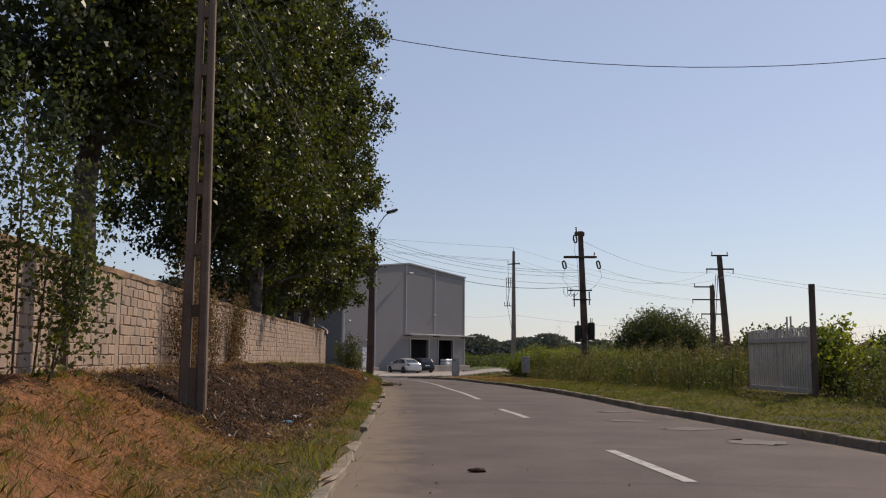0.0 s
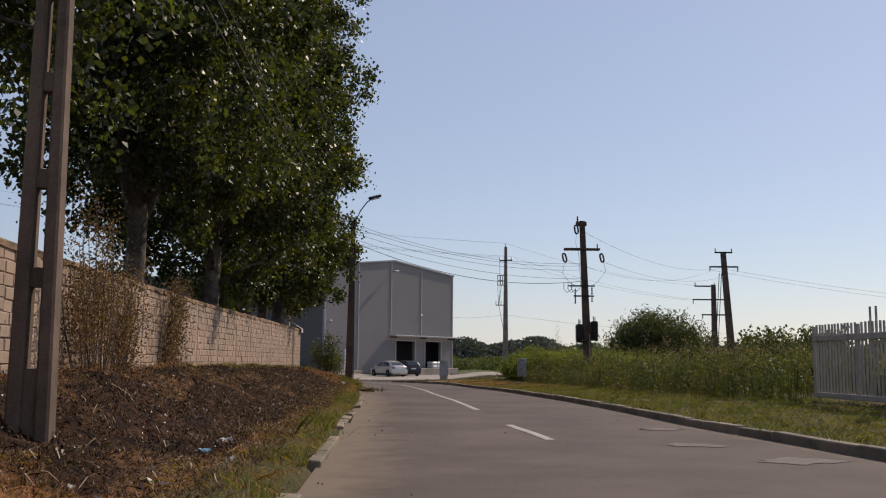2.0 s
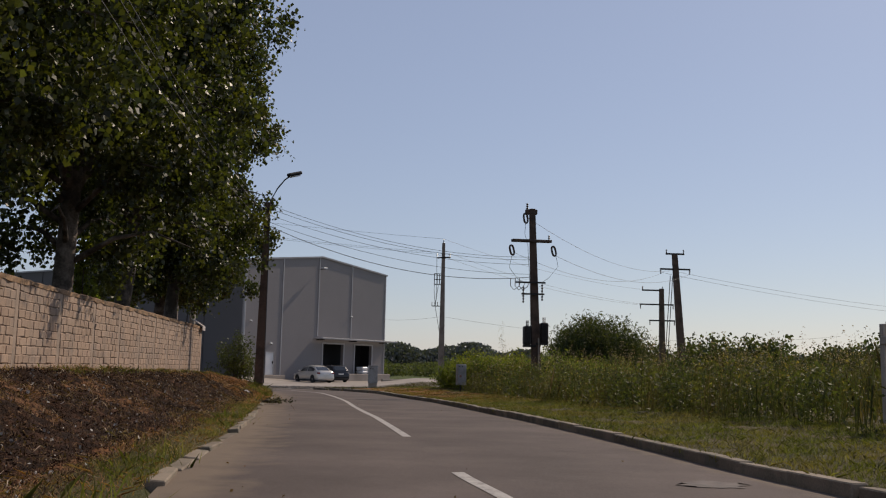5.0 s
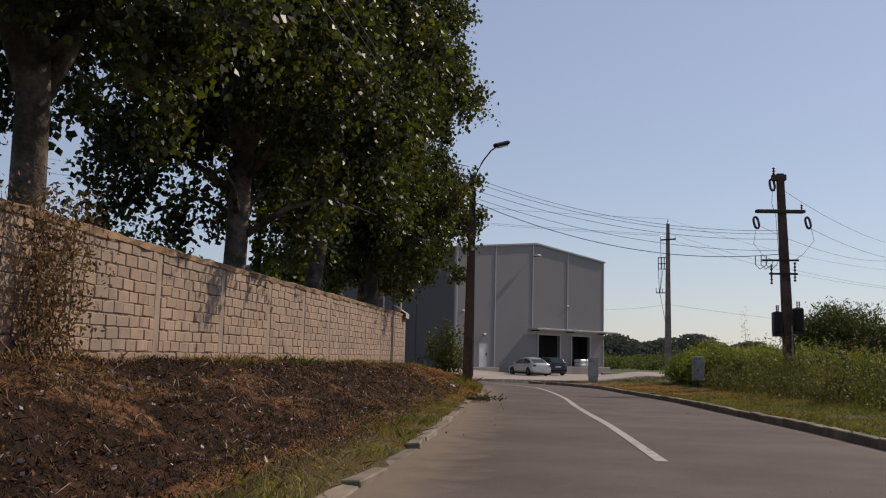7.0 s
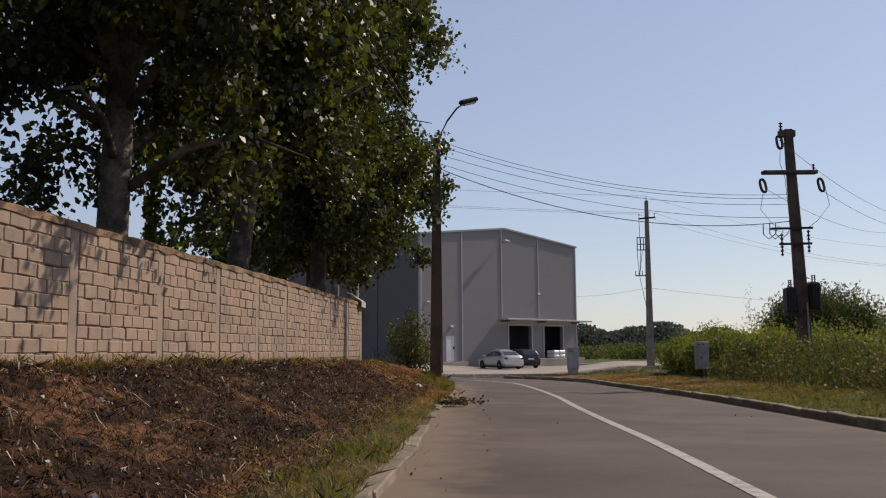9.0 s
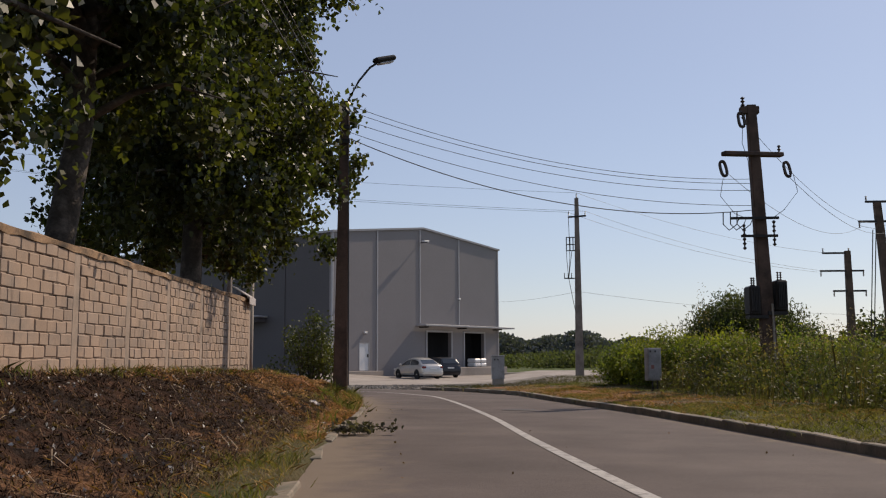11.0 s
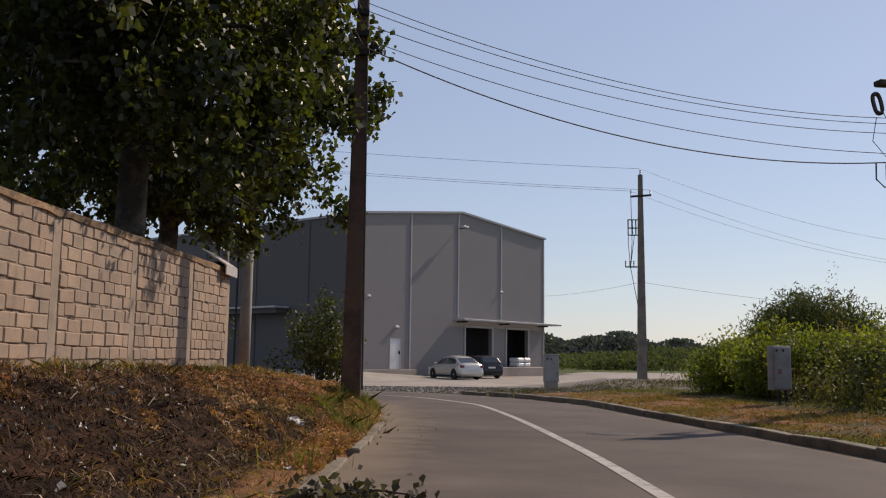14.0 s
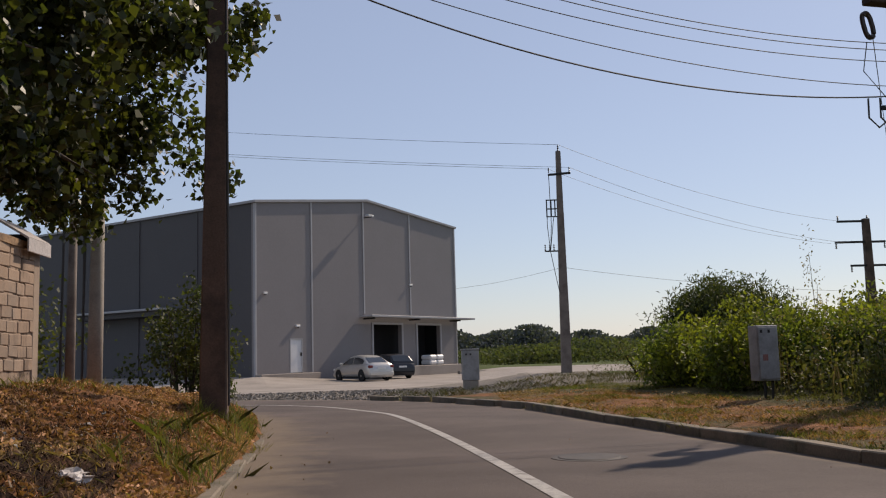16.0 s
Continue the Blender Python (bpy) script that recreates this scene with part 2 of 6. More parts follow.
M_LITTER = mat("pale_litter", (0.42, 0.40, 0.37), 0.8, var=0.3, scale=10, fine=50, rnd=0.5, island=True)

# ---- helpers for building ----


def obj(name, bm, material, parent=None, label="", smooth=False):
    me = bpy.data.meshes.new(name)
    bm.normal_update()
    bm.to_mesh(me)
    bm.free()
    if smooth:
        me.shade_smooth()
    me.materials.append(material)
    ob = new(name, me)
    if parent is not None:
        ob.parent = parent
        ob.matrix_parent_inverse = Matrix()
    if label:
        ob["label"] = label
    return ob


part = obj


def thing(name, label, category, at=(0, 0, 0), rz=0, group="", kind=""):
    e = new(name)
    e.empty_display_size = 0.2
    e.matrix_world = pose(*at, 0, 0, rz)
    return tagged(e, label, category, group, kind)


def box(bm, x0, x1, y0, y1, z0, z1, bevel=0.0, m=None):
    r = bmesh.ops.create_cube(bm, size=1)
    vs = r["verts"]
    bmesh.ops.scale(bm, vec=(x1 - x0, y1 - y0, z1 - z0), verts=vs)
    bmesh.ops.translate(bm, vec=((x0 + x1) / 2, (y0 + y1) / 2, (z0 + z1) / 2), verts=vs)
    if bevel:
        es = list({e for v in vs for e in v.link_edges})
        rb = bmesh.ops.bevel(bm, geom=es, offset=bevel, segments=1, affect="EDGES")
        vs = list({v for f in rb["faces"] for v in f.verts} | {v for v in vs if v.is_valid})
    if m is not None:
        bmesh.ops.transform(bm, matrix=m, verts=[v for v in vs if v.is_valid])
    return bm


def boxm(*a, **k):
    return box(bmesh.new(), *a, **k)


def tube(bm, pts, radii, sides=8, cap=True):
    """A tapered tube along points."""
    rings = []
    pts = [Vector(p) for p in pts]
    for i, p in enumerate(pts):
        d = (pts[min(i + 1, len(pts) - 1)] - pts[max(i - 1, 0)])
        d = d.normalized() if d.length > 1e-9 else Vector((0, 0, 1))
        a = d.cross(Vector((0.3, 1, 0.1)) if abs(d.z) > 0.9 else Vector((0, 0, 1))).normalized()
        b = d.cross(a)
        r = radii[i] if hasattr(radii, "__len__") else radii
        rings.append([bm.verts.new(p + (a * math.cos(2 * math.pi * k / sides) + b * math.sin(2 * math.pi * k / sides)) * r) for k in range(sides)])
    for i in range(len(rings) - 1):
        for k in range(sides):
            bm.faces.new((rings[i][k], rings[i][(k + 1) % sides], rings[i + 1][(k + 1) % sides], rings[i + 1][k]))
    if cap:
        bm.faces.new(rings[0][::-1])
        bm.faces.new(rings[-1])
    return bm


def mesh_np(name, verts, faces, material, parent=None, smooth=False):
    """Mesh from numpy arrays, faces all of one size."""
    me = bpy.data.meshes.new(name)
    verts, faces = np.asarray(verts, float), np.asarray(faces, np.int32)
    k = faces.shape[1]
    me.vertices.add(len(verts))
    me.vertices.foreach_set("co", verts.ravel())
    me.loops.add(faces.size)
    me.loops.foreach_set("vertex_index", faces.ravel())
    me.polygons.add(len(faces))
    me.polygons.foreach_set("loop_start", np.arange(len(faces), dtype=np.int32) * k)
    me.update(calc_edges=True)
    if smooth:
        me.shade_smooth()
    me.materials.append(material)
    ob = new(name, me)
    if parent is not None:
        ob.parent = parent
        ob.matrix_parent_inverse = Matrix()
    return ob


def unit(v):
    return v / np.maximum(np.linalg.norm(v, axis=1, keepdims=True), 1e-9)


def leaves(centres, size, rng, aspect=0.8, droop=0.4, spread=0.35):
    """Folded diamond leaves at centres: verts and quads."""
    n = len(centres)
    a = rng.normal(size=(n, 3))
    a[:, 2] -= droop
    a = unit(a)
    b = unit(np.cross(a, rng.normal(size=(n, 3))))
    c = np.cross(a, b)
    s = (size * (1 + spread * rng.uniform(-1, 1, n)))[:, None]
    v = np.stack([centres - a * s * 0.5, centres + b * s * 0.5 * aspect + c * s * 0.12 - a * s * 0.08,
                  centres + a * s * 0.5, centres - b * s * 0.5 * aspect + c * s * 0.12 - a * s * 0.08], 1).reshape(-1, 3)
    return v, np.arange(4 * n).reshape(n, 4)


def blades(base, height, width, rng, lean=0.35, bend=None):
    """Grass blades as thin bent triangles pairs (quads closing to a tip)."""
    n = len(base)
    ang = rng.uniform(0, 2 * math.pi, n)
    side = np.stack([np.cos(ang), np.sin(ang), np.zeros(n)], 1)
    h = height * rng.uniform(0.5, 1.25, n)
    ln = rng.normal(size=(n, 2)) * lean * h[:, None]
    mid = base + np.concatenate([ln * 0.3, (h * 0.55)[:, None]], 1)
    tip = base + np.concatenate([ln, h[:, None]], 1)
    w = (width * rng.uniform(0.6, 1.4, n))[:, None]
    v = np.stack([base - side * w * 0.5, base + side * w * 0.5, mid + side * w * 0.4, tip, mid - side * w * 0.4], 1).reshape(-1, 3)
    return v, np.arange(5 * n).reshape(n, 5)


# ---- plan ----
CENTRE = [(9.0, -60), (5.6, -22), (3.62, 0), (2.56, 11.2), (1.68, 19.9), (1.3, 22.8), (0.92, 27.3), (0.42, 32.7), (0.2, 34.7), (-0.22, 38.8), (-0.62, 43.6),
          (-1.12, 48.2), (-1.5, 51.1), (-2.2, 55.2), (-2.85, 57.1), (-4.2, 59.8), (-6.5, 61.9), (-10, 63), (-20, 64), (-60, 65.5)]


def smooth_line(pts, step=0.5):
    """Catmull-Rom through plan points, evenly sampled."""
    p = np.array([pts[0]] + list(pts) + [pts[-1]], float)
    out = []
    for i in range(1, len(p) - 2):
        n = max(2, int(np.linalg.norm(p[i + 1] - p[i]) / step))
        t = np.linspace(0, 1, n, endpoint=False)[:, None]
        out.append(0.5 * (2 * p[i] + (p[i + 1] - p[i - 1]) * t + (2 * p[i - 1] - 5 * p[i] + 4 * p[i + 1] - p[i + 2]) * t ** 2
                          + (3 * p[i] - p[i - 1] - 3 * p[i + 1] + p[i + 2]) * t ** 3))
    out.append(p[-2:-1])
    return np.concatenate(out)


CL = smooth_line(CENTRE)
tan = unit(np.gradient(CL, axis=0))
CN = np.stack([tan[:, 1], -tan[:, 0]], 1)      # to the right of travel
CS = np.concatenate([[0], np.cumsum(np.linalg.norm(np.diff(CL, axis=0), axis=1))])
s_at = lambda y: float(CS[np.argmin(np.abs(CL[:, 1] - y) + 5 * (CL[:, 0] < -12))])
HALF_R = np.interp(CL[:, 1], [0, 14, 18, 21, 39, 44, 48, 52, 60], [3.3, 3.22, 3.05, 2.96, 2.98, 2.9, 2.75, 2.6, 2.6])
HALF_L = np.interp(CL[:, 1], [0, 10, 14.6, 20, 25.7, 31, 43, 45, 50, 60], [3.25, 3.15, 2.98, 2.76, 2.52, 2.42, 2.42, 2.35, 2.3, 2.5])


def zroad(y):
    return np.interp(y, [0, 10, 27, 32, 38, 50, 67, 76], [0, 0.02, 0.02, 0, -0.05, -0.18, -0.27, -0.32])


def lateral(x, y):
    """Signed distance from the centre line (right is positive) and index of the nearest sample."""
    q = np.stack([np.ravel(x), np.ravel(y)], 1)
    idx = np.empty(len(q), int)
    for i in range(0, len(q), 4000):
        d = ((q[i:i + 4000, None, :] - CL[None, :, :]) ** 2).sum(2)
        idx[i:i + 4000] = d.argmin(1)
    lat = ((q - CL[idx]) * CN[idx]).sum(1)
    far = np.linalg.norm(q - CL[idx], axis=1)
    lat = np.where(far > np.abs(lat) * 1.5 + 0.5, np.sign(lat) * far, lat)
    return lat, idx


WALL = [(-2.7, -14), (-3.6, 0), (-4.64, 14.4), (-5.85, 31), (-6.22, 41.2), (-6.6, 50.3)]


def wall_x(y):
    return np.interp(y, [p[1] for p in WALL], [p[0] for p in WALL])


def wall_base(y):
    return np.interp(y, [0, 14, 52], [0.76, 0.78, 0.78])


def wall_top(y):
    return np.interp(y, [0, 14, 30, 52], [2.4, 2.41, 2.42, 2.41])


FRONT = [(-30, 73.2), (-12, 71.5), (-6.95, 71.9), (-2.95, 72.9), (-0.3, 78.2), (3.2, 80.2), (9, 78.5)]     # edge of the apron


def rust(x, y):
    """Where the bank shows rusty bare soil, 0 to 1."""
    w = np.sin(x * 1.9 + 0.7 * y + 1) * np.sin(y * 0.83 - 0.6 * x) + 0.55 * np.sin(y * 2.3 + 1.7 * x) * np.sin(x * 3.9 - y * 0.9) + 0.35 * (x < wall_x(y) + 1.6)
    return np.clip((w - 0.5) / 0.35, 0, 1)


def gz(x, y, sink=True):
    """Height of the ground."""
    x, y = np.ravel(np.asarray(x, float)), np.ravel(np.asarray(y, float))
    lat, idx = lateral(x, y)
    zr = zroad(y)
    hl, hr = HALF_L[idx], HALF_R[idx]
    dl, dr = -lat - hl, lat - hr
    z = np.where((dl < 0.1) & (dr < 0.1), zr - 0.12, zr)
    # left bank up to the wall
    w = np.maximum(-wall_x(np.minimum(y, 50.3)) + (CL[idx, 0] - hl), 1.5)
    start = np.interp(y, [18, 30, 50], [1.3, 0.95, 0.05])
    u = np.clip((dl - start) / np.maximum(w - 0.55 - start, 0.4), 0, 1)
    k = np.clip((y - 43) / 4.5, 0, 1)
    ease = u ** 0.68 * k + (u * u * (3 - 2 * u) * 0.75 + 0.25 * u) * (1 - k)
    top = np.interp(y, [0, 14, 28, 50, 56, 61], [0.76, 0.79, 0.8, 0.76, 0.42, 0.15])
    rough = 0.05 * np.sin(x * 3.1 + y * 1.7) * np.sin(y * 2.3 - x * 1.1) + 0.03 * np.sin(x * 7.3 + 1.3 * y) * np.sin(y * 6.1) + 0.022 * np.sin(x * 11.7 - 4.2 * y + 2) * np.sin(y * 9.3 + x * 3.7) + 0.03 * np.sin(x * 4.7 + 5.3 * y) * np.sin(x * 2.9 - 3.7 * y + 1)
    zl = zr + 0.065 + (top - 0.05) * ease + rough * np.clip(dl * 1.5, 0, 1) * np.clip(u * 4, 0.25, 1)
    z = np.where(dl >= 0.1, zl, z)
    # right verge
    zrt = zr + 0.10 + np.clip(dr, 0, 4) * 0.045 + rough * 0.4 * np.clip(dr, 0, 1)
    z = np.where(dr >= 0.1, zrt, z)
    # beyond the bend: gravel and apron
    back = np.clip((y - 60.5) / 3, 0, 1) * (dr >= 0) * np.clip((3.0 - x) / 3, 0, 1)
    z = z * (1 - back) + (zr - 0.03) * back
    far = np.clip((np.maximum(np.abs(x), np.abs(y - 40)) - 90) / 60, 0, 1)
    z = z * (1 - far) + (-0.3) * far
    ramp = np.clip((-6.3 - x) / 3.0, 0, 1) * np.clip((y - 79) / 7, 0, 1) * np.clip((-x + 60) / 30, 0, 1) * (y < 140)
    z = z + ramp * 0.40 * (1 - far)
    if sink:
        under = (y > np.interp(x, [p[0] for p in FRONT], [p[1] for p in FRONT]) + 2.6) & (y < 110) & (x > -28) & (x < 8.5)
        z = np.where(under, z - 0.3, z)
    return z


def g1(x, y):
    return float(gz([x], [y], False)[0])

# ---- ground ----


def spaced(parts):
    return np.unique(np.round(np.concatenate([np.arange(a, b, s) for a, b, s in parts]), 4))


gx = spaced([(-2500, -300, 300), (-300, -60, 30), (-60, -14, 3), (-14, -8, 0.5), (-8, 8, 0.16), (8, 14, 0.4), (14, 60, 3), (60, 300, 30), (300, 2501, 300)])
gy = spaced([(-1000, -100, 200), (-100, -12, 8), (-12, 4, 1), (4, 63, 0.18), (63, 80, 0.4), (80, 130, 2), (130, 300, 20), (300, 3100, 300)])
GX, GY = np.meshgrid(gx, gy)
GZ = gz(GX, GY).reshape(GX.shape)
gi = np.arange(GX.size).reshape(GX.shape)
gfaces = np.stack([gi[:-1, :-1], gi[:-1, 1:], gi[1:, 1:], gi[1:, :-1]], -1).reshape(-1, 4)
lat0, idx0 = lateral(GX, GY)
dl0, dr0 = -lat0 - HALF_L[idx0], lat0 - HALF_R[idx0]


def ground_material():
    """Soil, turf, burnt bank and gravel, by masks kept as vertex weights of the terrain."""
    m = bpy.data.materials.new("soil_and_turf")
    m.use_nodes = True
    t = m.node_tree
    n, l = t.nodes, t.links
    b = n["Principled BSDF"]
    b.inputs["Roughness"].default_value = 0.95
    b.inputs["Specular IOR Level"].default_value = 0.15
    geo = n.new("ShaderNodeNewGeometry")

    def noise_at(scale, detail=8, rough=0.6):
        x = n.new("ShaderNodeTexNoise")
        x.inputs["Scale"].default_value, x.inputs["Detail"].default_value, x.inputs["Roughness"].default_value = scale, detail, rough
        l.new(geo.outputs["Position"], x.inputs["Vector"])
        return x.outputs[0]

    def ramp(v, lo, hi):
        r = n.new("ShaderNodeMapRange")
        r.inputs[1].default_value, r.inputs[2].default_value = lo, hi
        l.new(v, r.inputs[0])
        return r.outputs[0]

    def mix(f, a, c):
        x = n.new("ShaderNodeMix")
        x.data_type = "RGBA"
        l.new(f, x.inputs[0])
        for s, v in ((6, a), (7, c)):
            if isinstance(v, tuple):
                x.inputs[s].default_value = (*v, 1)
            else:
                l.new(v, x.inputs[s])
        return x.outputs[2]

    def mask(name, amp=0.5, scale=1.2):
        a = n.new("ShaderNodeAttribute")
        a.attribute_name = name
        s = n.new("ShaderNodeMath")
        s.operation = "MULTIPLY_ADD"
        l.new(noise_at(scale), s.inputs[0])
        s.inputs[1].default_value = amp * 2
        l.new(a.outputs["Fac"], s.inputs[2])
        return ramp(s.outputs[0], 0.5 + amp - 0.12, 0.5 + amp + 0.12)

    fine = noise_at(28)
    turf = mix(ramp(noise_at(1.3), 0.38, 0.62), (0.062, 0.066, 0.024), (0.13, 0.095, 0.045))
    turf = mix(ramp(fine, 0.35, 0.7), turf, (0.085, 0.075, 0.032))
    dry = mix(ramp(noise_at(4), 0.35, 0.65), (0.31, 0.135, 0.06), (0.18, 0.088, 0.043))
    burnt = mix(ramp(noise_at(2.2), 0.38, 0.66), (0.016, 0.009, 0.006), (0.10, 0.047, 0.026))
    burnt = mix(mask("rust", 0.3, 3.0), burnt, mix(ramp(noise_at(9), 0.4, 0.6), (0.24, 0.12, 0.06), (0.13, 0.065, 0.035)))
    burnt = mix(ramp(noise_at(6), 0.44, 0.60), burnt, (0.024, 0.014, 0.010))
    burnt = mix(ramp(noise_at(45), 0.62, 0.74), burnt, (0.10, 0.07, 0.052))
    gravel = mix(ramp(noise_at(22), 0.4, 0.65), (0.26, 0.23, 0.195), (0.16, 0.14, 0.12))
    field = mix(ramp(noise_at(0.05), 0.4, 0.6), (0.075, 0.105, 0.03), (0.10, 0.12, 0.045))
    c = mix(mask("dry"), turf, dry)
    c = mix(mask("burnt", 0.45, 1.6), c, burnt)
    c = mix(mask("gravel", 0.2), c, gravel)
    c = mix(mask("field", 0.2), c, field)
    l.new(c, b.inputs["Base Color"])
    bp = n.new("ShaderNodeBump")
    bp.inputs["Strength"].default_value, bp.inputs["Distance"].default_value = 1.0, 0.09
    l.new(noise_at(13), bp.inputs["Height"])
    l.new(bp.outputs[0], b.inputs["Normal"])
    return m


ground = mesh_np("ground", np.stack([GX.ravel(), GY.ravel(), GZ.ravel()], 1), gfaces, ground_material(), smooth=True)
tagged(ground, "grassy verge, burnt bank, gravel and distant field", "ground", kind="structure")


def soft(v, lo, hi):
    return np.clip((v - lo) / (hi - lo), 0, 1)


X0, Y0 = GX.ravel(), GY.ravel()
burnt = soft(dl0, np.interp(Y0, [30, 40], [0.75, 0.25]), np.interp(Y0, [30, 40], [1.5, 0.8])) * soft(Y0, 12.6, 15.0) * (1 - soft(Y0 + 0.8 * dl0, 45.0, 48.8)) * (X0 > wall_x(Y0) - 0.1) * (1 - 0.75 * soft(wall_x(Y0) + 0.75 - X0, 0, 0.5))
dry = soft(dl0, 0.5, 1.3) * (Y0 < 62) * 0.95 + soft(dr0, 0.1, 0.6) * (1 - soft(dr0, 1.6, 2.6)) * soft(Y0, 42, 50) * 0.5
dry = np.maximum(dry, soft(Y0, 36, 42) * 0.85 * (dl0 > 0) * (Y0 < 60))
dry = np.maximum(dry, soft(Y0, 42, 48) * (dr0 > 0) * (1 - soft(dr0, 2.2, 3.2)) * (1 - soft(Y0, 58, 62)) * 0.55)
dry = np.where(Y0 < 13, dry * 0.75, dry) * ((X0 > wall_x(Y0) - 0.2) | (Y0 > 50.5))
gravel = soft(Y0, 61.5, 63.5) * (X0 < 6) * (dr0 > -0.2) * (1 - soft(Y0, 84, 104)) * soft(X0, -60, -40)
field = soft(np.maximum(Y0 - 60, np.abs(X0) - 12), 8, 25) * (1 - gravel)
for name, v in (("burnt", burnt), ("dry", dry), ("gravel", gravel), ("field", field), ("rust", rust(X0, Y0))):
    a = ground.data.attributes.new(name, "FLOAT", "POINT")
    a.data.foreach_set("value", v.astype(np.float32))

# ---- road ----


def strip(name, a, b, za, zb, material, lift, sub=1):
    """Surface between two plan lines of equal sampling."""
    k = np.linspace(0, 1, sub + 1)
    rows = a[:, None, :] * (1 - k[None, :, None]) + b[:, None, :] * k[None, :, None]
    z = zroad(rows[..., 1]) + lift
    v = np.concatenate([rows, z[..., None]], -1)
    i = np.arange(v[..., 0].size).reshape(v.shape[:2])
    f = np.stack([i[:-1, :-1], i[:-1, 1:], i[1:, 1:], i[1:, :-1]], -1).reshape(-1, 4)
    return mesh_np(name, v.reshape(-1, 3), f, material)


road = strip("road", CL - CN * (HALF_L[:, None] + 0.05), CL + CN * (HALF_R[:, None] + 0.05), 0, 0, M_ASPH, 0.0, 16)
n_row, n_col = len(CL), 17
k_col = np.tile(np.linspace(0, 1, n_col), n_row)
d_left = k_col * np.repeat(HALF_L + HALF_R + 0.1, n_col)
d_right = (1 - k_col) * np.repeat(HALF_L + HALF_R + 0.1, n_col)
edge_w = np.maximum(np.clip(1 - d_left / 1.3, 0, 1), np.clip(1 - d_right / 0.6, 0, 1) * 0.8)
ea = road.data.attributes.new("edge_dirt", "FLOAT", "POINT")
ea.data.foreach_set("value", edge_w.astype(np.float32))
tagged(road, "worn grey asphalt road bending to the left", "road", kind="structure")


def paint(s0, s1, w=0.13, name="lane_dash", label="worn white painted lane dash"):
    n = max(2, int((s1 - s0) / 0.4))
    s = np.linspace(s0, s1, n)
    p = np.stack([np.interp(s, CS, CL[:, 0]), np.interp(s, CS, CL[:, 1])], 1)
    q = np.stack([np.interp(s, CS, CN[:, 0]), np.interp(s, CS, CN[:, 1])], 1)
    ob = strip(name, p - q * w / 2, p + q * w / 2, 0, 0, M_LINE, 0.005)
    return tagged(ob, label, "road marking", group="centre line markings", kind="structure")


S0 = s_at(11.2)
for k in (-3, -2, -1, 0, 1):
    paint(S0 + 8.75 * k, S0 + 8.75 * k + 2.85)
paint(s_at(27.3), s_at(27.3) + 42, 0.125, "centre_line", "worn white continuous centre line")

# kerb stones: concrete, about a metre each
kerb_left = tagged(thing("kerb_left", "low weathered concrete kerb beside the bank", "kerb", kind="structure"))
kerb_right = tagged(thing("kerb_right", "concrete kerb along the grass verge", "kerb", kind="structure"))


def kerb_run(parent, side, half, s0, s1, rng, height, sink=0.0):
    s = s0
    meshes = []
    for v in range(3):
        bm = boxm(-0.085, 0.085, -0.497, 0.497, -0.2, height, bevel=0.012)
        me = bpy.data.meshes.new("kerb_stone")
        bm.to_mesh(me)
        bm.free()
        me.materials.append(M_KERB)
        meshes.append(me)
    def edge_at(c):
        p = np.array([np.interp(c, CS, CL[:, 0]), np.interp(c, CS, CL[:, 1])])
        q = np.array([np.interp(c, CS, CN[:, 0]), np.interp(c, CS, CN[:, 1])])
        return p + q * side * (np.interp(c, CS, half) + 0.085)

    while s < s1:
        pos, d = edge_at(s + 0.5), edge_at(s + 1.0) - edge_at(s)
        low = sink * max(0.0, math.sin(pos[1] * 0.55) + 0.6 * math.sin(pos[1] * 1.7))
        if not (sink and rng.uniform() < 0.18):
            ob = new("kerb_stone", meshes[rng.integers(3)])
            ob.matrix_world = pose(pos[0], pos[1], float(zroad(pos[1])) + rng.uniform(-0.012, 0.008) - low,
                                   rng.normal() * 0.5, rng.normal() * (3.0 if sink else 1.2), math.degrees(math.atan2(-d[0], d[1])) + rng.normal() * (1.8 if sink else 0.6))
            ob.parent = parent
        s += 1.0


rk = np.random.default_rng(5)
kerb_run(kerb_left, -1, HALF_L, s_at(-6), s_at(49.8), rk, 0.06, 0.045)
kerb_run(kerb_right, 1, HALF_R, s_at(-6), s_at(59.0) + 1.6, rk, 0.12)

# concrete apron before the warehouse
bm = bmesh.new()
ax = np.linspace(0, 1, 25)
rear = [(-34, 102), (-16, 92), (-10.2, 86.7), (-6.1, 92.3), (0.45, 101.6), (3.5, 101.5), (11, 99)]
av = []
for f, r in zip(FRONT, rear):
    col = []
    for u in ax:
        x, y = f[0] * (1 - u) + r[0] * u, f[1] * (1 - u) + r[1] * u
        col.append(bm.verts.new((x, y, g1(x, y) + (0.02 if u > 0.01 else -0.03))))
    av.append(col)
for i in range(len(av) - 1):
    for j in range(len(ax) - 1):
        bm.faces.new((av[i][j], av[i + 1][j], av[i + 1][j + 1], av[i][j + 1]))
rim = [e for e in bm.edges if e.is_boundary]
low = {v: bm.verts.new(v.co - Vector((0, 0, 0.3))) for v in {v for e in rim for v in e.verts}}
for e in rim:
    a, b = e.verts
    bm.faces.new((a, b, low[b], low[a]))
bmesh.ops.recalc_face_normals(bm, faces=bm.faces[:])
apron = obj("pavement_apron", bm, M_CONC)
tagged(apron, "pale concrete apron in front of the warehouse", "pavement", kind="structure")

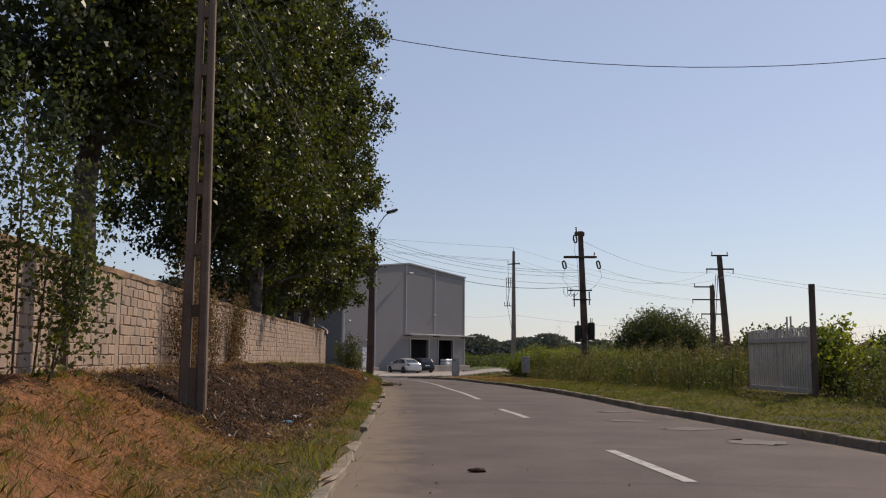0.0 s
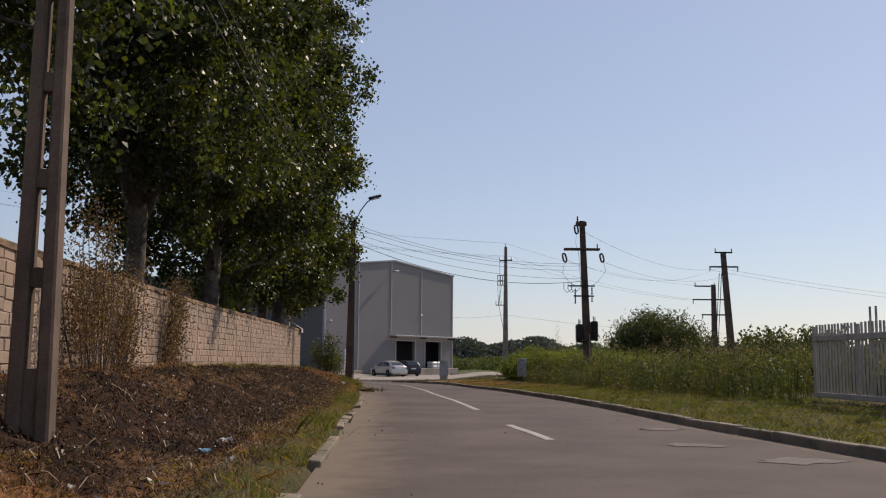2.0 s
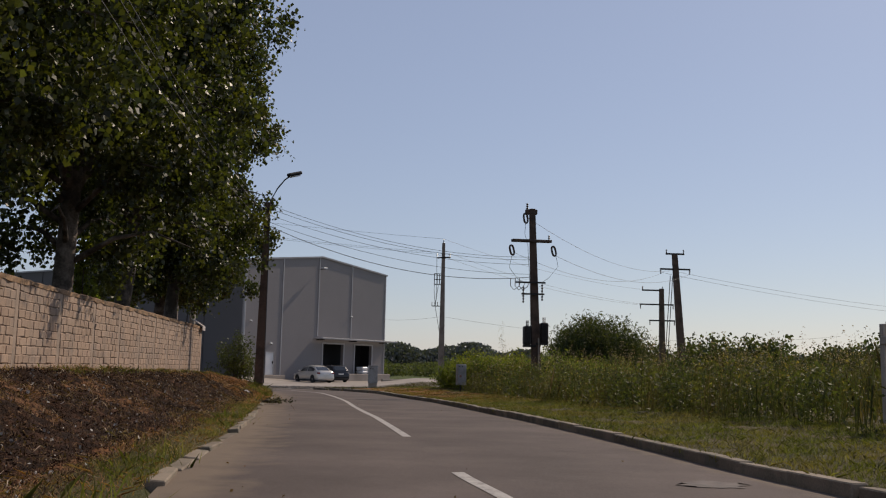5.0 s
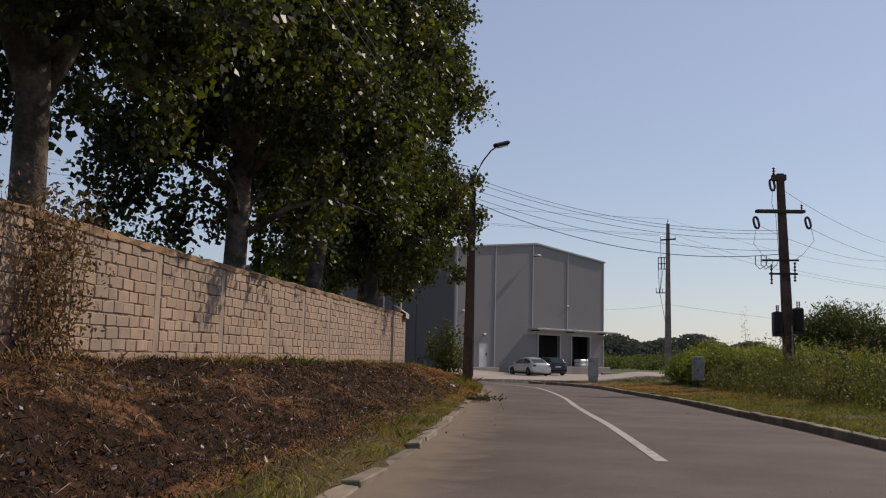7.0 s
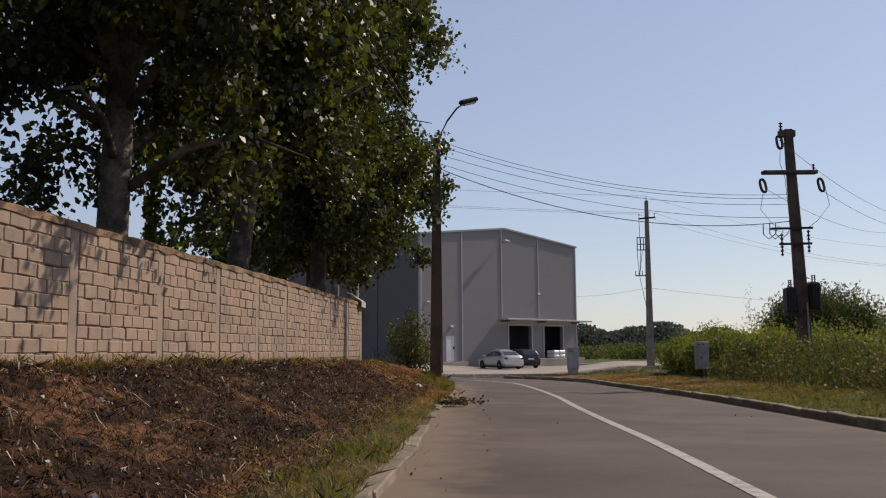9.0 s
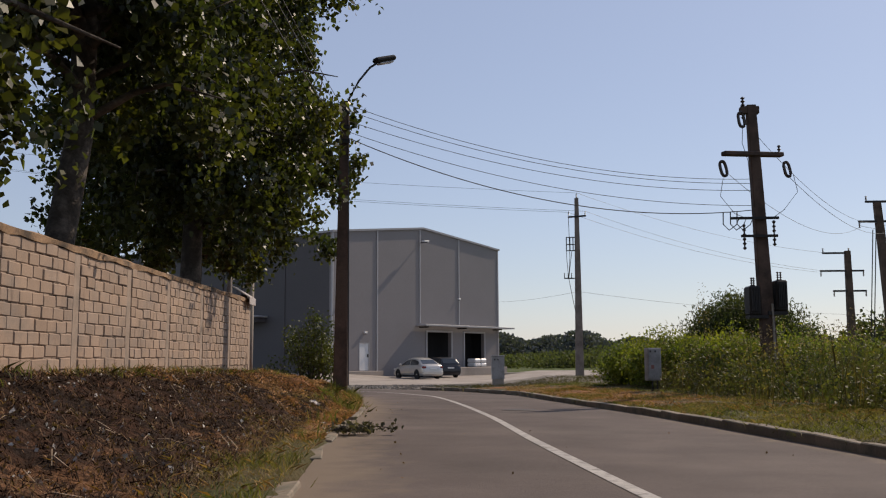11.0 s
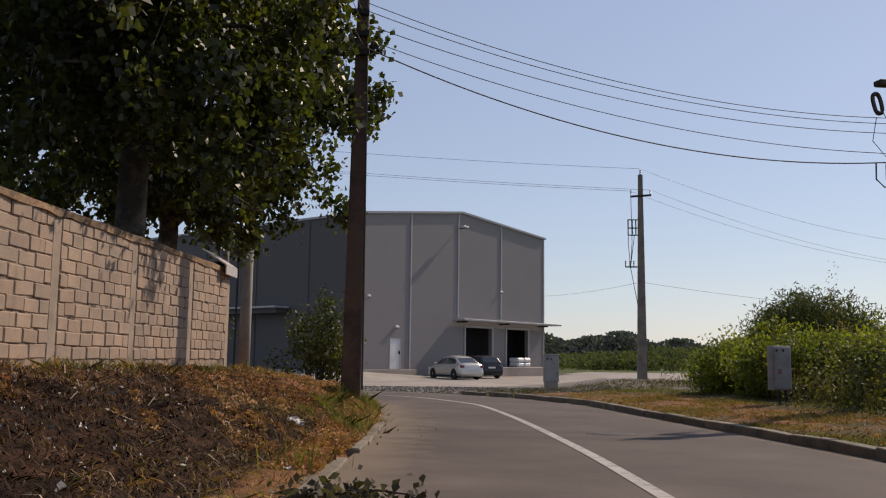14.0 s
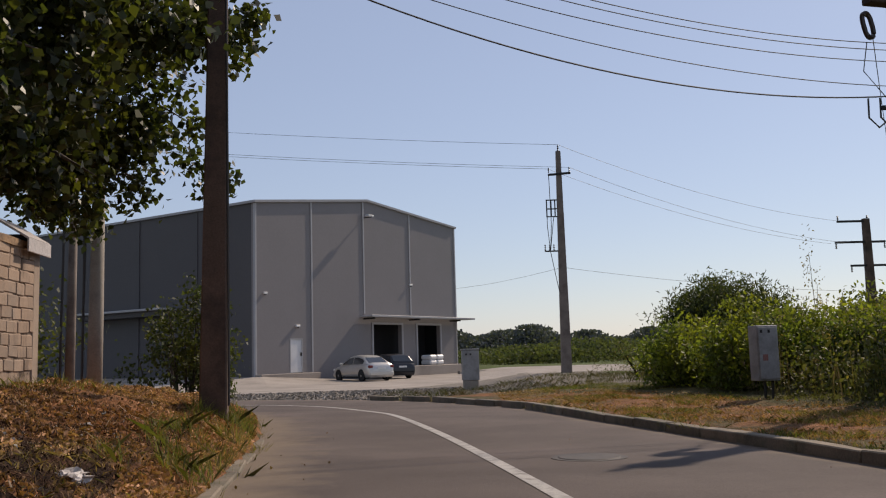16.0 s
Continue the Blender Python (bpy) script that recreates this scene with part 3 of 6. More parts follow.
# ---- boundary wall ----
wall = thing("wall_boundary", "long pale block wall with a weathered mortar cap", "wall", kind="structure")
yy = np.arange(-14, 50.31, 0.4)
bm = bmesh.new()
prev = None
for y in yy:
    x = float(wall_x(y))
    ring = [bm.verts.new((x + dx, y, z)) for dx, z in ((-0.003, wall_base(y) - 0.6), (-0.003, wall_top(y) - 0.05), (-0.2, wall_top(y) - 0.05), (-0.2, wall_base(y) - 0.6))]
    if prev:
        for k in range(4):
            bm.faces.new((prev[k], prev[(k + 1) % 4], ring[(k + 1) % 4], ring[k]))
    else:
        bm.faces.new(ring[::-1])
    prev = ring
bm.faces.new(prev)
bmesh.ops.recalc_face_normals(bm, faces=bm.faces[:])
part("mortar_core", bm, M_MORTAR, wall)
# cap
bm = bmesh.new()
prev = None
rc = np.random.default_rng(3)
for y in np.arange(-14, 50.4, 0.3):
    x, z = float(wall_x(y)), float(wall_top(y))
    j = rc.normal(size=4) * 0.008
    j[1] = rc.uniform(-0.045, 0.0)
    ring = [bm.verts.new(p) for p in ((x + 0.03 + j[0], y, z - 0.06 + j[1]), (x + 0.035 + j[2], y, z - 0.005), (x - 0.1, y, z + 0.045 + j[3]), (x - 0.24, y, z), (x - 0.24, y, z - 0.06))]
    if prev:
        for k in range(5):
            bm.faces.new((prev[k], prev[(k + 1) % 5], ring[(k + 1) % 5], ring[k]))
    else:
        bm.faces.new(ring[::-1])
    prev = ring
bm.faces.new(prev)
bmesh.ops.recalc_face_normals(bm, faces=bm.faces[:])
part("coping", bm, M_CAP, wall, "weathered mortar coping")

PILLARS = [4.3, 6.85, 9.4, 11.95, 14.5, 17.0, 19.55, 22.1, 24.6, 27.2, 29.75, 32.3, 34.75, 37.1, 39.3, 41.3, 43.35, 45.6, 48.0, 50.15]
for y in PILLARS:
    x = float(wall_x(y))
    a = math.degrees(math.atan2(-(float(wall_x(y + 0.5)) - float(wall_x(y - 0.5))), 1))
    bm = boxm(-0.2, 0.004, -0.10, 0.10, float(wall_base(y)) - 0.5, float(wall_top(y)) - 0.07, bevel=0.012)
    ob = part("pillar", bm, M_PILLAR, wall)
    ob.matrix_world = pose(x, y, 0, 0, 0, a)

# ---- warehouse ----
A, B = Vector((-10.35, 85.88, 0)), Vector((0.44, 101.1, 0))
warehouse = thing("warehouse", "large grey metal-clad warehouse with a low gable roof", "building", (A.x, A.y, 0),
                  math.degrees(math.atan2(B.y - A.y, B.x - A.x)))
LW, DEPTH = 18.66, 34.0
ZL, ZA, ZR2, SA = 9.06, 10.2, 9.5, 9.15     # eaves, apex and its place along the front


def front_z(s):
    return ZL + (ZA - ZL) * s / SA if s < SA else ZA + (ZR2 - ZA) * (s - SA) / (LW - SA)


OPEN = [(9.61, 12.43, -0.1, 2.83), (14.1, 16.63, -0.1, 2.84)]
DOOR = (2.53, 3.51, 0.17, 2.0)
# front wall in panels, with the openings left free
cuts = [0, DOOR[0], DOOR[1], 4.27, 8.82, OPEN[0][0], OPEN[0][1], 13.44, OPEN[1][0], OPEN[1][1], LW]
for s0, s1 in zip(cuts[:-1], cuts[1:]):
    lo = -0.6
    for o in OPEN + [DOOR]:
        if abs(s0 - o[0]) < 0.01:
            lo = o[3]
    bm = bmesh.new()
    q = []
    for d in (0.0, 0.25):
        pts = [(s0, d, lo), (s1, d, lo), (s1, d, front_z(s1))]
        if s0 < SA < s1:
            pts.append((SA, d, ZA))
        pts.append((s0, d, front_z(s0)))
        q.append([bm.verts.new(p) for p in pts])
    bm.faces.new(q[0])
    bm.faces.new(q[1][::-1])
    for k in range(len(q[0])):
        k2 = (k + 1) % len(q[0])
        bm.faces.new((q[0][k2], q[0][k], q[1][k], q[1][k2]))
    bmesh.ops.recalc_face_normals(bm, faces=bm.faces[:])
    part("front_panel", bm, M_CLAD, warehouse)
# side and rear walls, their shade painted in as a darker cladding colour
part("side_wall", boxm(0.0, 0.25, 0.252, DEPTH, -0.6, ZL - 0.02), M_CLAD_SHADE, warehouse, "grey clad side wall, its shade put into the colour")
part("side_wall", boxm(LW - 0.25, LW, 0.252, DEPTH, -0.6, ZL - 0.02), M_CLAD_SHADE, warehouse)
part("rear_wall", boxm(0.252, LW - 0.252, DEPTH - 0.25, DEPTH, -0.6, ZL - 0.05), M_CLAD_SHADE, warehouse)
bm = bmesh.new()
pr = [(-0.12, ZL - 0.03), (-0.12, ZL + 0.1), (SA, ZA + 0.12), (LW + 0.12, ZR2 + 0.1), (LW + 0.12, ZR2 - 0.03), (SA, ZA - 0.01)]
f0 = [bm.verts.new((s, -0.12, z)) for s, z in pr]
f1 = [bm.verts.new((s, DEPTH + 0.1, z)) for s, z in pr]
bm.faces.new(f0)
bm.faces.new(f1[::-1])
for k in range(6):
    bm.faces.new((f0[(k + 1) % 6], f0[k], f1[k], f1[(k + 1) % 6]))
bmesh.ops.recalc_face_normals(bm, faces=bm.faces[:])
part("roof", bm, M_ROOF, warehouse)
for s in (4.27, 8.82, 13.44):
    z0 = 0.1 if s < 8 else 3.45
    part("panel_joint", boxm(s - 0.06, s + 0.06, -0.05, -0.002, z0, front_z(s) - 0.05, bevel=0.01), M_TRIM, warehouse)
for s in (-0.03, LW - 0.09):
    part("corner_trim", boxm(s, s + 0.12, -0.04, 0.1, -0.3, front_z(min(max(s, 0), LW)) - 0.04, bevel=0.01), M_TRIM, warehouse)
# near-black panels behind the openings paint the shade of the hall
part("interior", boxm(9.0, 17.4, 1.6, 1.8, -0.6, 5), M_INSIDE_SHADE, warehouse, "near-black panel standing in for the shade inside")
part("interior", boxm(9.0, 9.2, 0.26, 1.59, -0.6, 5), M_INSIDE_SHADE, warehouse, "near-black panel standing in for the shade inside")
part("interior", boxm(17.2, 17.4, 0.26, 1.59, -0.6, 5), M_INSIDE_SHADE, warehouse, "near-black panel standing in for the shade inside")
part("interior", boxm(9.21, 17.19, 0.26, 1.59, 4.8, 5), M_INSIDE_SHADE, warehouse, "near-black panel standing in for the shade inside")
part("dock", boxm(9.0, 18.2, -1.1, 1.59, -0.6, 0.3, bevel=0.03), M_CONC, warehouse, "concrete loading dock")
for s0, s1, z0, z1 in OPEN:
    for a, b, c, d in ((s0 - 0.14, s0, z0 + 0.4, z1 + 0.12), (s1, s1 + 0.14, z0 + 0.4, z1 + 0.12), (s0 - 0.0, s1 + 0.0, z1, z1 + 0.12)):
        part("door_frame", boxm(a, b, -0.07, -0.003, c, d, bevel=0.01), M_TRIM, warehouse)
dr = part("door", boxm(DOOR[0] + 0.03, DOOR[1] - 0.03, 0.03, 0.09, DOOR[2], DOOR[3] - 0.03, bevel=0.008), M_DOOR, warehouse, "white metal door")
for a, b, c, d in ((DOOR[0], DOOR[0] + 0.05, DOOR[2], DOOR[3]), (DOOR[1] - 0.05, DOOR[1], DOOR[2], DOOR[3]), (DOOR[0], DOOR[1], DOOR[3] - 0.05, DOOR[3])):
    part("frame", boxm(a, b, -0.01, 0.02, c, d), M_TRIM, dr)
part("door_handle", boxm(DOOR[1] - 0.17, DOOR[1] - 0.1, -0.06, 0.029, 1.05, 1.25, bevel=0.01), M_METAL, dr)
part("door_step", boxm(-0.05, 4.4, -0.5, -0.002, -0.6, 0.15, bevel=0.02), M_CONC, warehouse)
can = part("canopy", boxm(8.35, LW + 0.75, -0.95, -0.06, 3.22, 3.3, bevel=0.02), M_TRIM, warehouse, "flat steel canopy over the loading doors")
part("fascia", boxm(8.3, LW + 0.8, -1.01, -0.953, 3.22, 3.34, bevel=0.01), M_ROOF, can)
for s in (8.7, 13.2, 17.8):
    part("bracket", boxm(s - 0.04, s + 0.04, -0.9, -0.06, 3.1, 3.198), M_METAL, can)
side_can = part("side_canopy", boxm(-1.2, -0.02, 6.0, 14.0, 3.74, 3.86, bevel=0.02), M_TRIM, warehouse, "side canopy")
part("side_awning", boxm(-0.9, -0.03, 6.2, 13.8, 3.45, 3.735), M_CLAD_SHADE, warehouse)
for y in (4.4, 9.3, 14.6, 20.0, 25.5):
    part("side_joint", boxm(-0.05, -0.002, y - 0.06, y + 0.06, 0, ZL - 0.1), M_CLAD_SHADE, warehouse)


def wall_lamp(s, z, w, out, tilt=0):
    e = part("wall_lamp", boxm(-w / 2, w / 2, -out, -out + min(0.3, out), -0.06, 0.06, bevel=0.02, m=pose(s, -0.02, z, tilt)), M_DOOR, warehouse, "pale floodlight")
    part("bracket", boxm(-0.03, 0.03, -out, 0, -0.1, -0.04, m=pose(s, -0.02, z)), M_METAL, e)


wall_lamp(8.9, 9.25, 0.5, 0.6)
wall_lamp(3.07, 2.66, 0.3, 0.12)
wall_lamp(13.42, 5.36, 0.26, 0.12)
wall_lamp(0.65, 4.34, 0.24, 0.12)

# ---- trees ----


def poplar(seed, x, y, height, radius, low, lean=(0, 0), leaf_n=70000, leaf=0.15, squash=1.0, fork=0.0, skirt=1.0, bare=1.5, lift=1.2, label="tall poplar with dense dark green leaves behind the wall"):
    rng = np.random.default_rng(seed)
    z0 = g1(x, y)
    tree = thing("poplar_tree", label, "tree", (x, y, z0), group="poplars behind the wall")
    bm = bmesh.new()
    n = 9
    spine = [Vector((lean[0] * (i / n) ** 1.3 + rng.normal() * 0.08, lean[1] * (i / n) ** 1.3 + rng.normal() * 0.08, -0.3 + (height + 0.3) * i / n)) for i in range(n + 1)]
    tube(bm, spine, [max(0.03, 0.25 * (1 - i / n) ** 0.8) * (1.25 if i == 0 else 1) for i in range(n + 1)], 12)
    part("trunk", bm, M_BARK, tree, smooth=True)
    tips = []

    def on_spine(h):
        f = max(0.0, min(n - 1e-3, (h + 0.3) / (height + 0.3) * n))
        return spine[int(f)].lerp(spine[int(f) + 1], f - int(f))
    if fork:
        for a in (0.9, 2.6, 4.4):
            bm = bmesh.new()
            p0 = on_spine(fork)
            d = Vector((math.cos(a), math.sin(a), 0))
            tube(bm, [p0, p0 + d * 0.5 + Vector((0, 0, 1.2)), p0 + d * 1.0 + Vector((0, 0, 3.2)), p0 + d * 1.7 + Vector((0, 0, 6.0))], [0.15, 0.13, 0.09, 0.04], 8)
            part("limb", bm, M_BARK, tree, smooth=True)
    limbs = 62
    for k in range(limbs):
        u = (k + rng.uniform(0, 1)) / limbs
        h = low + 0.3 + (height - low - 0.9) * u
        ang = k * 2.399 + rng.normal() * 0.3
        prof = (0.66 + 0.34 * math.sin(math.pi * min(1, u * 1.15) ** 0.75)) * (1.0 if u < 0.7 else max(0.2, 1 - (u - 0.7) * 2.2))
        ln = radius * prof * rng.uniform(0.74, 1.04)
        if u < 0.42:
            ln *= skirt
        rise = (0.5 + 0.7 * u) * ln * (0.7 if skirt > 1 and u < 0.42 else 1)
        p0 = on_spine(h)
        d = Vector((math.cos(ang), math.sin(ang) * squash, 0))
        pts = [p0 + d * ln * f + Vector((rng.normal() * 0.12, rng.normal() * 0.12, rise * f ** 0.8 - 0.35 * ln * f ** 3)) for f in (0, 0.33, 0.66, 1.0)]
        r0 = 0.03 + 0.05 * (1 - u)
        bm = bmesh.new()
        tube(bm, pts, [r0, r0 * 0.7, r0 * 0.42, 0.01], 6)
        for _ in range(24):
            f = rng.uniform(0.15, 1.03)
            i = min(2, int(f * 3))
            q = pts[i].lerp(pts[i + 1], f * 3 - i)
            t = q + Vector((rng.normal() * 0.45, rng.normal() * 0.45, rng.normal() * 0.42 + (-0.55 if u < 0.3 and f > 0.55 else 0.0) * rng.uniform(0, 2.4)))
            facing = max(0.0, (0.5 * t.x - 0.86 * t.y) / radius)
            reach = Vector((t.x, t.y)).length
            if t.z > low + lift * facing + bare * max(0.0, 1 - reach / 1.6):
                tips.append(t)
                if rng.uniform() < 0.2:
                    tube(bm, [q, q.lerp(t, 0.55) + Vector((0, 0, 0.06)), t], [0.014, 0.009, 0.004], 4)
        part("limb", bm, M_BARK, tree, smooth=True)
    tips = np.array([tuple(t) for t in tips])
    w = rng.uniform(0.1, 1.7, len(tips)) ** 1.3
    leaf_n = int(leaf_n * 1.3)
    pick = tips[rng.choice(len(tips), size=leaf_n, p=w / w.sum())]
    c = pick + rng.normal(size=(leaf_n, 3)) * np.array([0.19, 0.19, 0.21])
    v, f = leaves(c, leaf * 0.86, rng, 0.85, 0.9)
    mesh_np("crown", v, f, M_LEAF, tree)
    return tree


poplar(11, -6.35, 19.0, 15.0, 3.2, 3.3, (0.5, 0.3), leaf_n=62000, leaf=0.135, fork=4.6)
poplar(12, -6.85, 28.1, 16.5, 3.7, 3.2, (0.2, -0.1), leaf_n=95000, leaf=0.14, fork=3.1, bare=2.5)
poplar(13, -6.85, 34.8, 17.5, 3.9, 2.0, (0.2, 0.1), leaf_n=98000, leaf=0.15, fork=4.0, bare=4.5, lift=4.5)
poplar(14, -6.95, 40.8, 17.2, 3.6, 3.5, (0.35, 0.1), leaf_n=95000, leaf=0.155, fork=5.0, bare=3.0, lift=2.5)
poplar(16, -7.2, 46.9, 16.0, 3.5, 2.6, (0.2, 0.1), leaf_n=88000, leaf=0.155, fork=5.0, bare=0.8, lift=0.6)
poplar(15, -9.2, 53.5, 15.5, 4.2, 3.0, (0.7, -0.2), leaf_n=112000, leaf=0.17, squash=0.95, skirt=1.08, bare=1.0)


def bush(name, seed, x, y, rx, ry, h, n, leaf, material, label, category="bush", stems=14, blob=9, droop=0.3, z0=None, fill=0.35, aspect=0.7, thick=1.0):
    """A shrub of stems and leaf clumps with an uneven outline."""
    rng = np.random.default_rng(seed)
    z0 = g1(x, y) if z0 is None else z0
    b = thing(name, label, category, (x, y, z0))
    bm = bmesh.new()
    cl = []
    for k in range(stems):
        a, r = rng.uniform(0, 2 * math.pi), math.sqrt(rng.uniform(0, 1))
        top = Vector((rx * r * math.cos(a), ry * r * math.sin(a), h * (1 - 0.55 * r * r) * rng.uniform(0.72, 1.05)))
        foot = Vector((top.x * 0.45, top.y * 0.45, -0.1))
        mid = foot.lerp(top, 0.55) + Vector((rng.normal() * 0.08 * rx, rng.normal() * 0.08 * ry, 0))
        tube(bm, [foot, mid, top], [thick * (0.012 + 0.012 * h * 0.4), thick * (0.009 + 0.004 * h), 0.004], 5)
        for _ in range(blob):
            f = rng.uniform(fill, 1.02)
            q = foot.lerp(mid, f / 0.55) if f < 0.55 else mid.lerp(top, (f - 0.55) / 0.45)
            cl.append(tuple(q + Vector((rng.normal() * 0.16 * rx, rng.normal() * 0.16 * ry, rng.normal() * 0.06 * h))))
    part("stem", bm, M_BARK, b)
    cl = np.array(cl)
    c = cl[rng.integers(len(cl), size=n)] + rng.normal(size=(n, 3)) * np.array([0.11 * rx, 0.11 * ry, 0.07 * h])
    c[:, 2] = np.maximum(c[:, 2], 0.05)
    v, f = leaves(c, leaf, rng, aspect, droop)
    mesh_np("foliage", v, f, material, b)
    return b


bush("shrub", 31, -6.3, 56.6, 0.95, 1.0, 2.3, 4600, 0.085, M_WILLOW, "bushy green sapling by the warehouse corner", stems=24)
for k, (x, y, r, h, n) in enumerate([(4.2, 58.4, 1.2, 1.4, 12000), (4.9, 55.8, 1.45, 1.7, 17000), (6.4, 54.6, 1.4, 1.6, 13000), (8.2, 55.4, 1.9, 1.75, 16000), (10.6, 55.4, 2.2, 1.5, 12000)]):
    bush("shrub", 32 + 100 * k, x, y, r, r, h, n, 0.095, M_SHRUB, "leafy yellow-green shrub behind the meter box", stems=70, blob=10, droop=0.5, fill=0.3, aspect=0.5, thick=0.6)
bush("tall_weed", 39, 6.0, 56.0, 0.4, 0.4, 2.55, 420, 0.06, M_DRY2, "lanky flowering weed above the shrubs", "weed", stems=7, fill=0.6, aspect=0.5, thick=0.35)
bush("willow_tree", 35, 25.3, 121, 5.3, 5.0, 7.6, 60000, 0.42, M_WILLOW, "broad willow bush across the field", "tree", stems=120, blob=10, droop=0.8, aspect=0.26, fill=0.1)
bush("sapling", 36, -4.15, 12.4, 0.75, 0.75, 4.1, 5200, 0.065, M_WILLOW, "young small-leaved tree before the wall", "tree", stems=6, blob=34, fill=0.3, thick=0.45)
for k, (x, y, r, h) in enumerate([(-14, 27, 2.4, 2.8), (-11.5, 37, 2.6, 3.4), (-14, 44, 2.8, 3.0), (-15, 52, 3, 3.2), (-16, 19, 2.4, 2.8), (-12.5, 60, 2.6, 3.8)]):
    bush("shrub", 50 + k, x, y, r, r, h, 6000, 0.13, M_WILLOW, "green shrubs behind the boundary wall", stems=40)

bush("shrub", 60, 9.3, 24.4, 0.9, 0.9, 1.75, 4500, 0.11, M_SHRUB, "leafy green shrub behind the gate", stems=24)
bush("dry_shrub", 61, -4.75, 21.0, 0.35, 1.7, 2.85, 6200, 0.05, M_VINE, "withered brown shrub growing up the wall", stems=26, fill=0.35, thick=0.4, aspect=0.5, z0=0.62)
for k, (x, y, r, h) in enumerate([(38, 118, 4.5, 5.2), (46, 124, 5, 5.8), (55, 122, 5, 4.6), (63, 126, 5, 6.0), (34, 132, 3.5, 4.4), (72, 122, 5, 5.0)]):
    bush("shrub", 70 + k, x, y, r, r, h, 5000, 0.45, M_WILLOW, "bushy tree at the edge of the field", stems=50, fill=0.15)

bush("sapling", 64, -6.75, 36.2, 0.32, 0.32, 3.4, 1500, 0.13, M_SHRUB, "bright green leafy shoot beside a poplar trunk", "tree", stems=6, fill=0.5)
# far woods: one belt of crowns, with air haze in their leaf colour
rf = np.random.default_rng(77)
belt = []
for x in np.arange(-220, 300, 4.0):
    yb = 285 + rf.normal() * 14 + 0.0004 * x * x
    hh = rf.uniform(4.8, 7.6) + (1.4 if -6 < x < 30 else 0)
    m = 1500
    p = rf.normal(size=(m, 3)) * np.array([3.3, 3, 0.0])
    u = rf.uniform(0, 1, m)
    p[:, 2] = hh * u ** 0.8 * (1 - 0.06 * (p[:, 0] / 3.3) ** 2)
    belt.append(p + np.array([x, yb, -0.6]))
belt = np.concatenate(belt)
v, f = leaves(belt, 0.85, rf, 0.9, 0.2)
tagged(mesh_np("far_woods", v, f, M_FAR_HAZE), "belt of distant trees beyond the field, haze tinted into the leaves", "woods", kind="stuff")
# nearer scrub at the field's edge
sc = []
for k in range(46):
    x, y = rf.uniform(-8, 34), rf.uniform(112, 150)
    hh, m = rf.uniform(1.0, 2.6), 700
    p = rf.normal(size=(m, 3)) * np.array([1.5, 1.2, 0])
    p[:, 2] = hh * rf.uniform(0, 1, m) ** 0.8
    sc.append(p + np.array([x, y, -0.4]))
v, f = leaves(np.concatenate(sc), 0.3, rf, 0.7, 0.3)
tagged(mesh_np("field_scrub", v, f, M_SCRUB), "green scrub at the far edge of the yard", "scrub", kind="stuff")

# ---- poles ----


def square_pole(bm, x, y, z0, z1, w0, w1, d0=None, d1=None, dx=0, dy=0):
    d0, d1 = d0 or w0, d1 or w1
    a = [bm.verts.new((x + sx * w0 / 2, y + sy * d0 / 2, z0)) for sx, sy in ((-1, -1), (1, -1), (1, 1), (-1, 1))]
    b = [bm.verts.new((x + dx + sx * w1 / 2, y + dy + sy * d1 / 2, z1)) for sx, sy in ((-1, -1), (1, -1), (1, 1), (-1, 1))]
    fs = [bm.faces.new(a[::-1]), bm.faces.new(b)] + [bm.faces.new((a[k], a[(k + 1) % 4], b[(k + 1) % 4], b[k])) for k in range(4)]
    es = list({e for f in fs for e in f.edges if abs(e.verts[0].co.z - e.verts[1].co.z) > 0.5})
    bmesh.ops.bevel(bm, geom=es, offset=0.02, segments=1, affect="EDGES")
    return bm


M_POLE1 = mat("sunbleached_concrete_pole", (0.14, 0.098, 0.074), 0.92, var=0.25, scale=2, fine=40, bump=0.4, second=(0.08, 0.056, 0.042), second_scale=1.5)
# slotted concrete pole on the bank
p1 = thing("utility_pole", "dark slotted concrete utility pole on the burnt bank", "utility pole", (-3.06, 15.1, 0.0), 8)
H1 = 8.6
for sx in (-1, 1):
    bm = bmesh.new()
    square_pole(bm, sx * 0.12, 0, -0.3, H1, 0.125, 0.07, 0.24, 0.14, dx=-sx * 0.065)
    part("flange", bm, M_POLE1, p1)
part("web", boxm(-0.066, 0.066, -0.075, 0.075, -0.3, 0.95), M_POLE1, p1)
for k in range(9):
    z = 1.62 + k * 0.83
    part("web", boxm(-0.052, 0.052, -0.06, 0.06, z, z + 0.16), M_POLE1, p1)

# street lamp pole where the wall ends
lp = thing("street_lamp", "brown weathered concrete pole with a cobra-head street lamp", "street lamp", (-4.31, 50.1, 0.0), 6)
bm = bmesh.new()
square_pole(bm, 0, 0, -0.1, 7.4, 0.35, 0.21, 0.29, 0.19, dx=0.07)
part("pole", bm, M_POLE, lp)
bm = bmesh.new()
tube(bm, [(0.1, 0, 7.05), (0.17, 0.05, 7.5), (0.4, 0.2, 8.0), (0.68, 0.38, 8.42), (0.86, 0.5, 8.58)], 0.028, 8)
part("arm", bm, M_METAL, lp)
bm = boxm(-0.33, 0.33, -0.13, 0.13, -0.06, 0.08, bevel=0.05, m=pose(1.06, 0.62, 8.72, 0, -18, 32))
part("lamp_head", bm, M_METAL, lp, "dark lamp head", smooth=False)
bm = boxm(-0.24, 0.2, -0.1, 0.1, -0.1, -0.055, bevel=0.02, m=pose(1.08, 0.63, 8.715, 0, -18, 32))
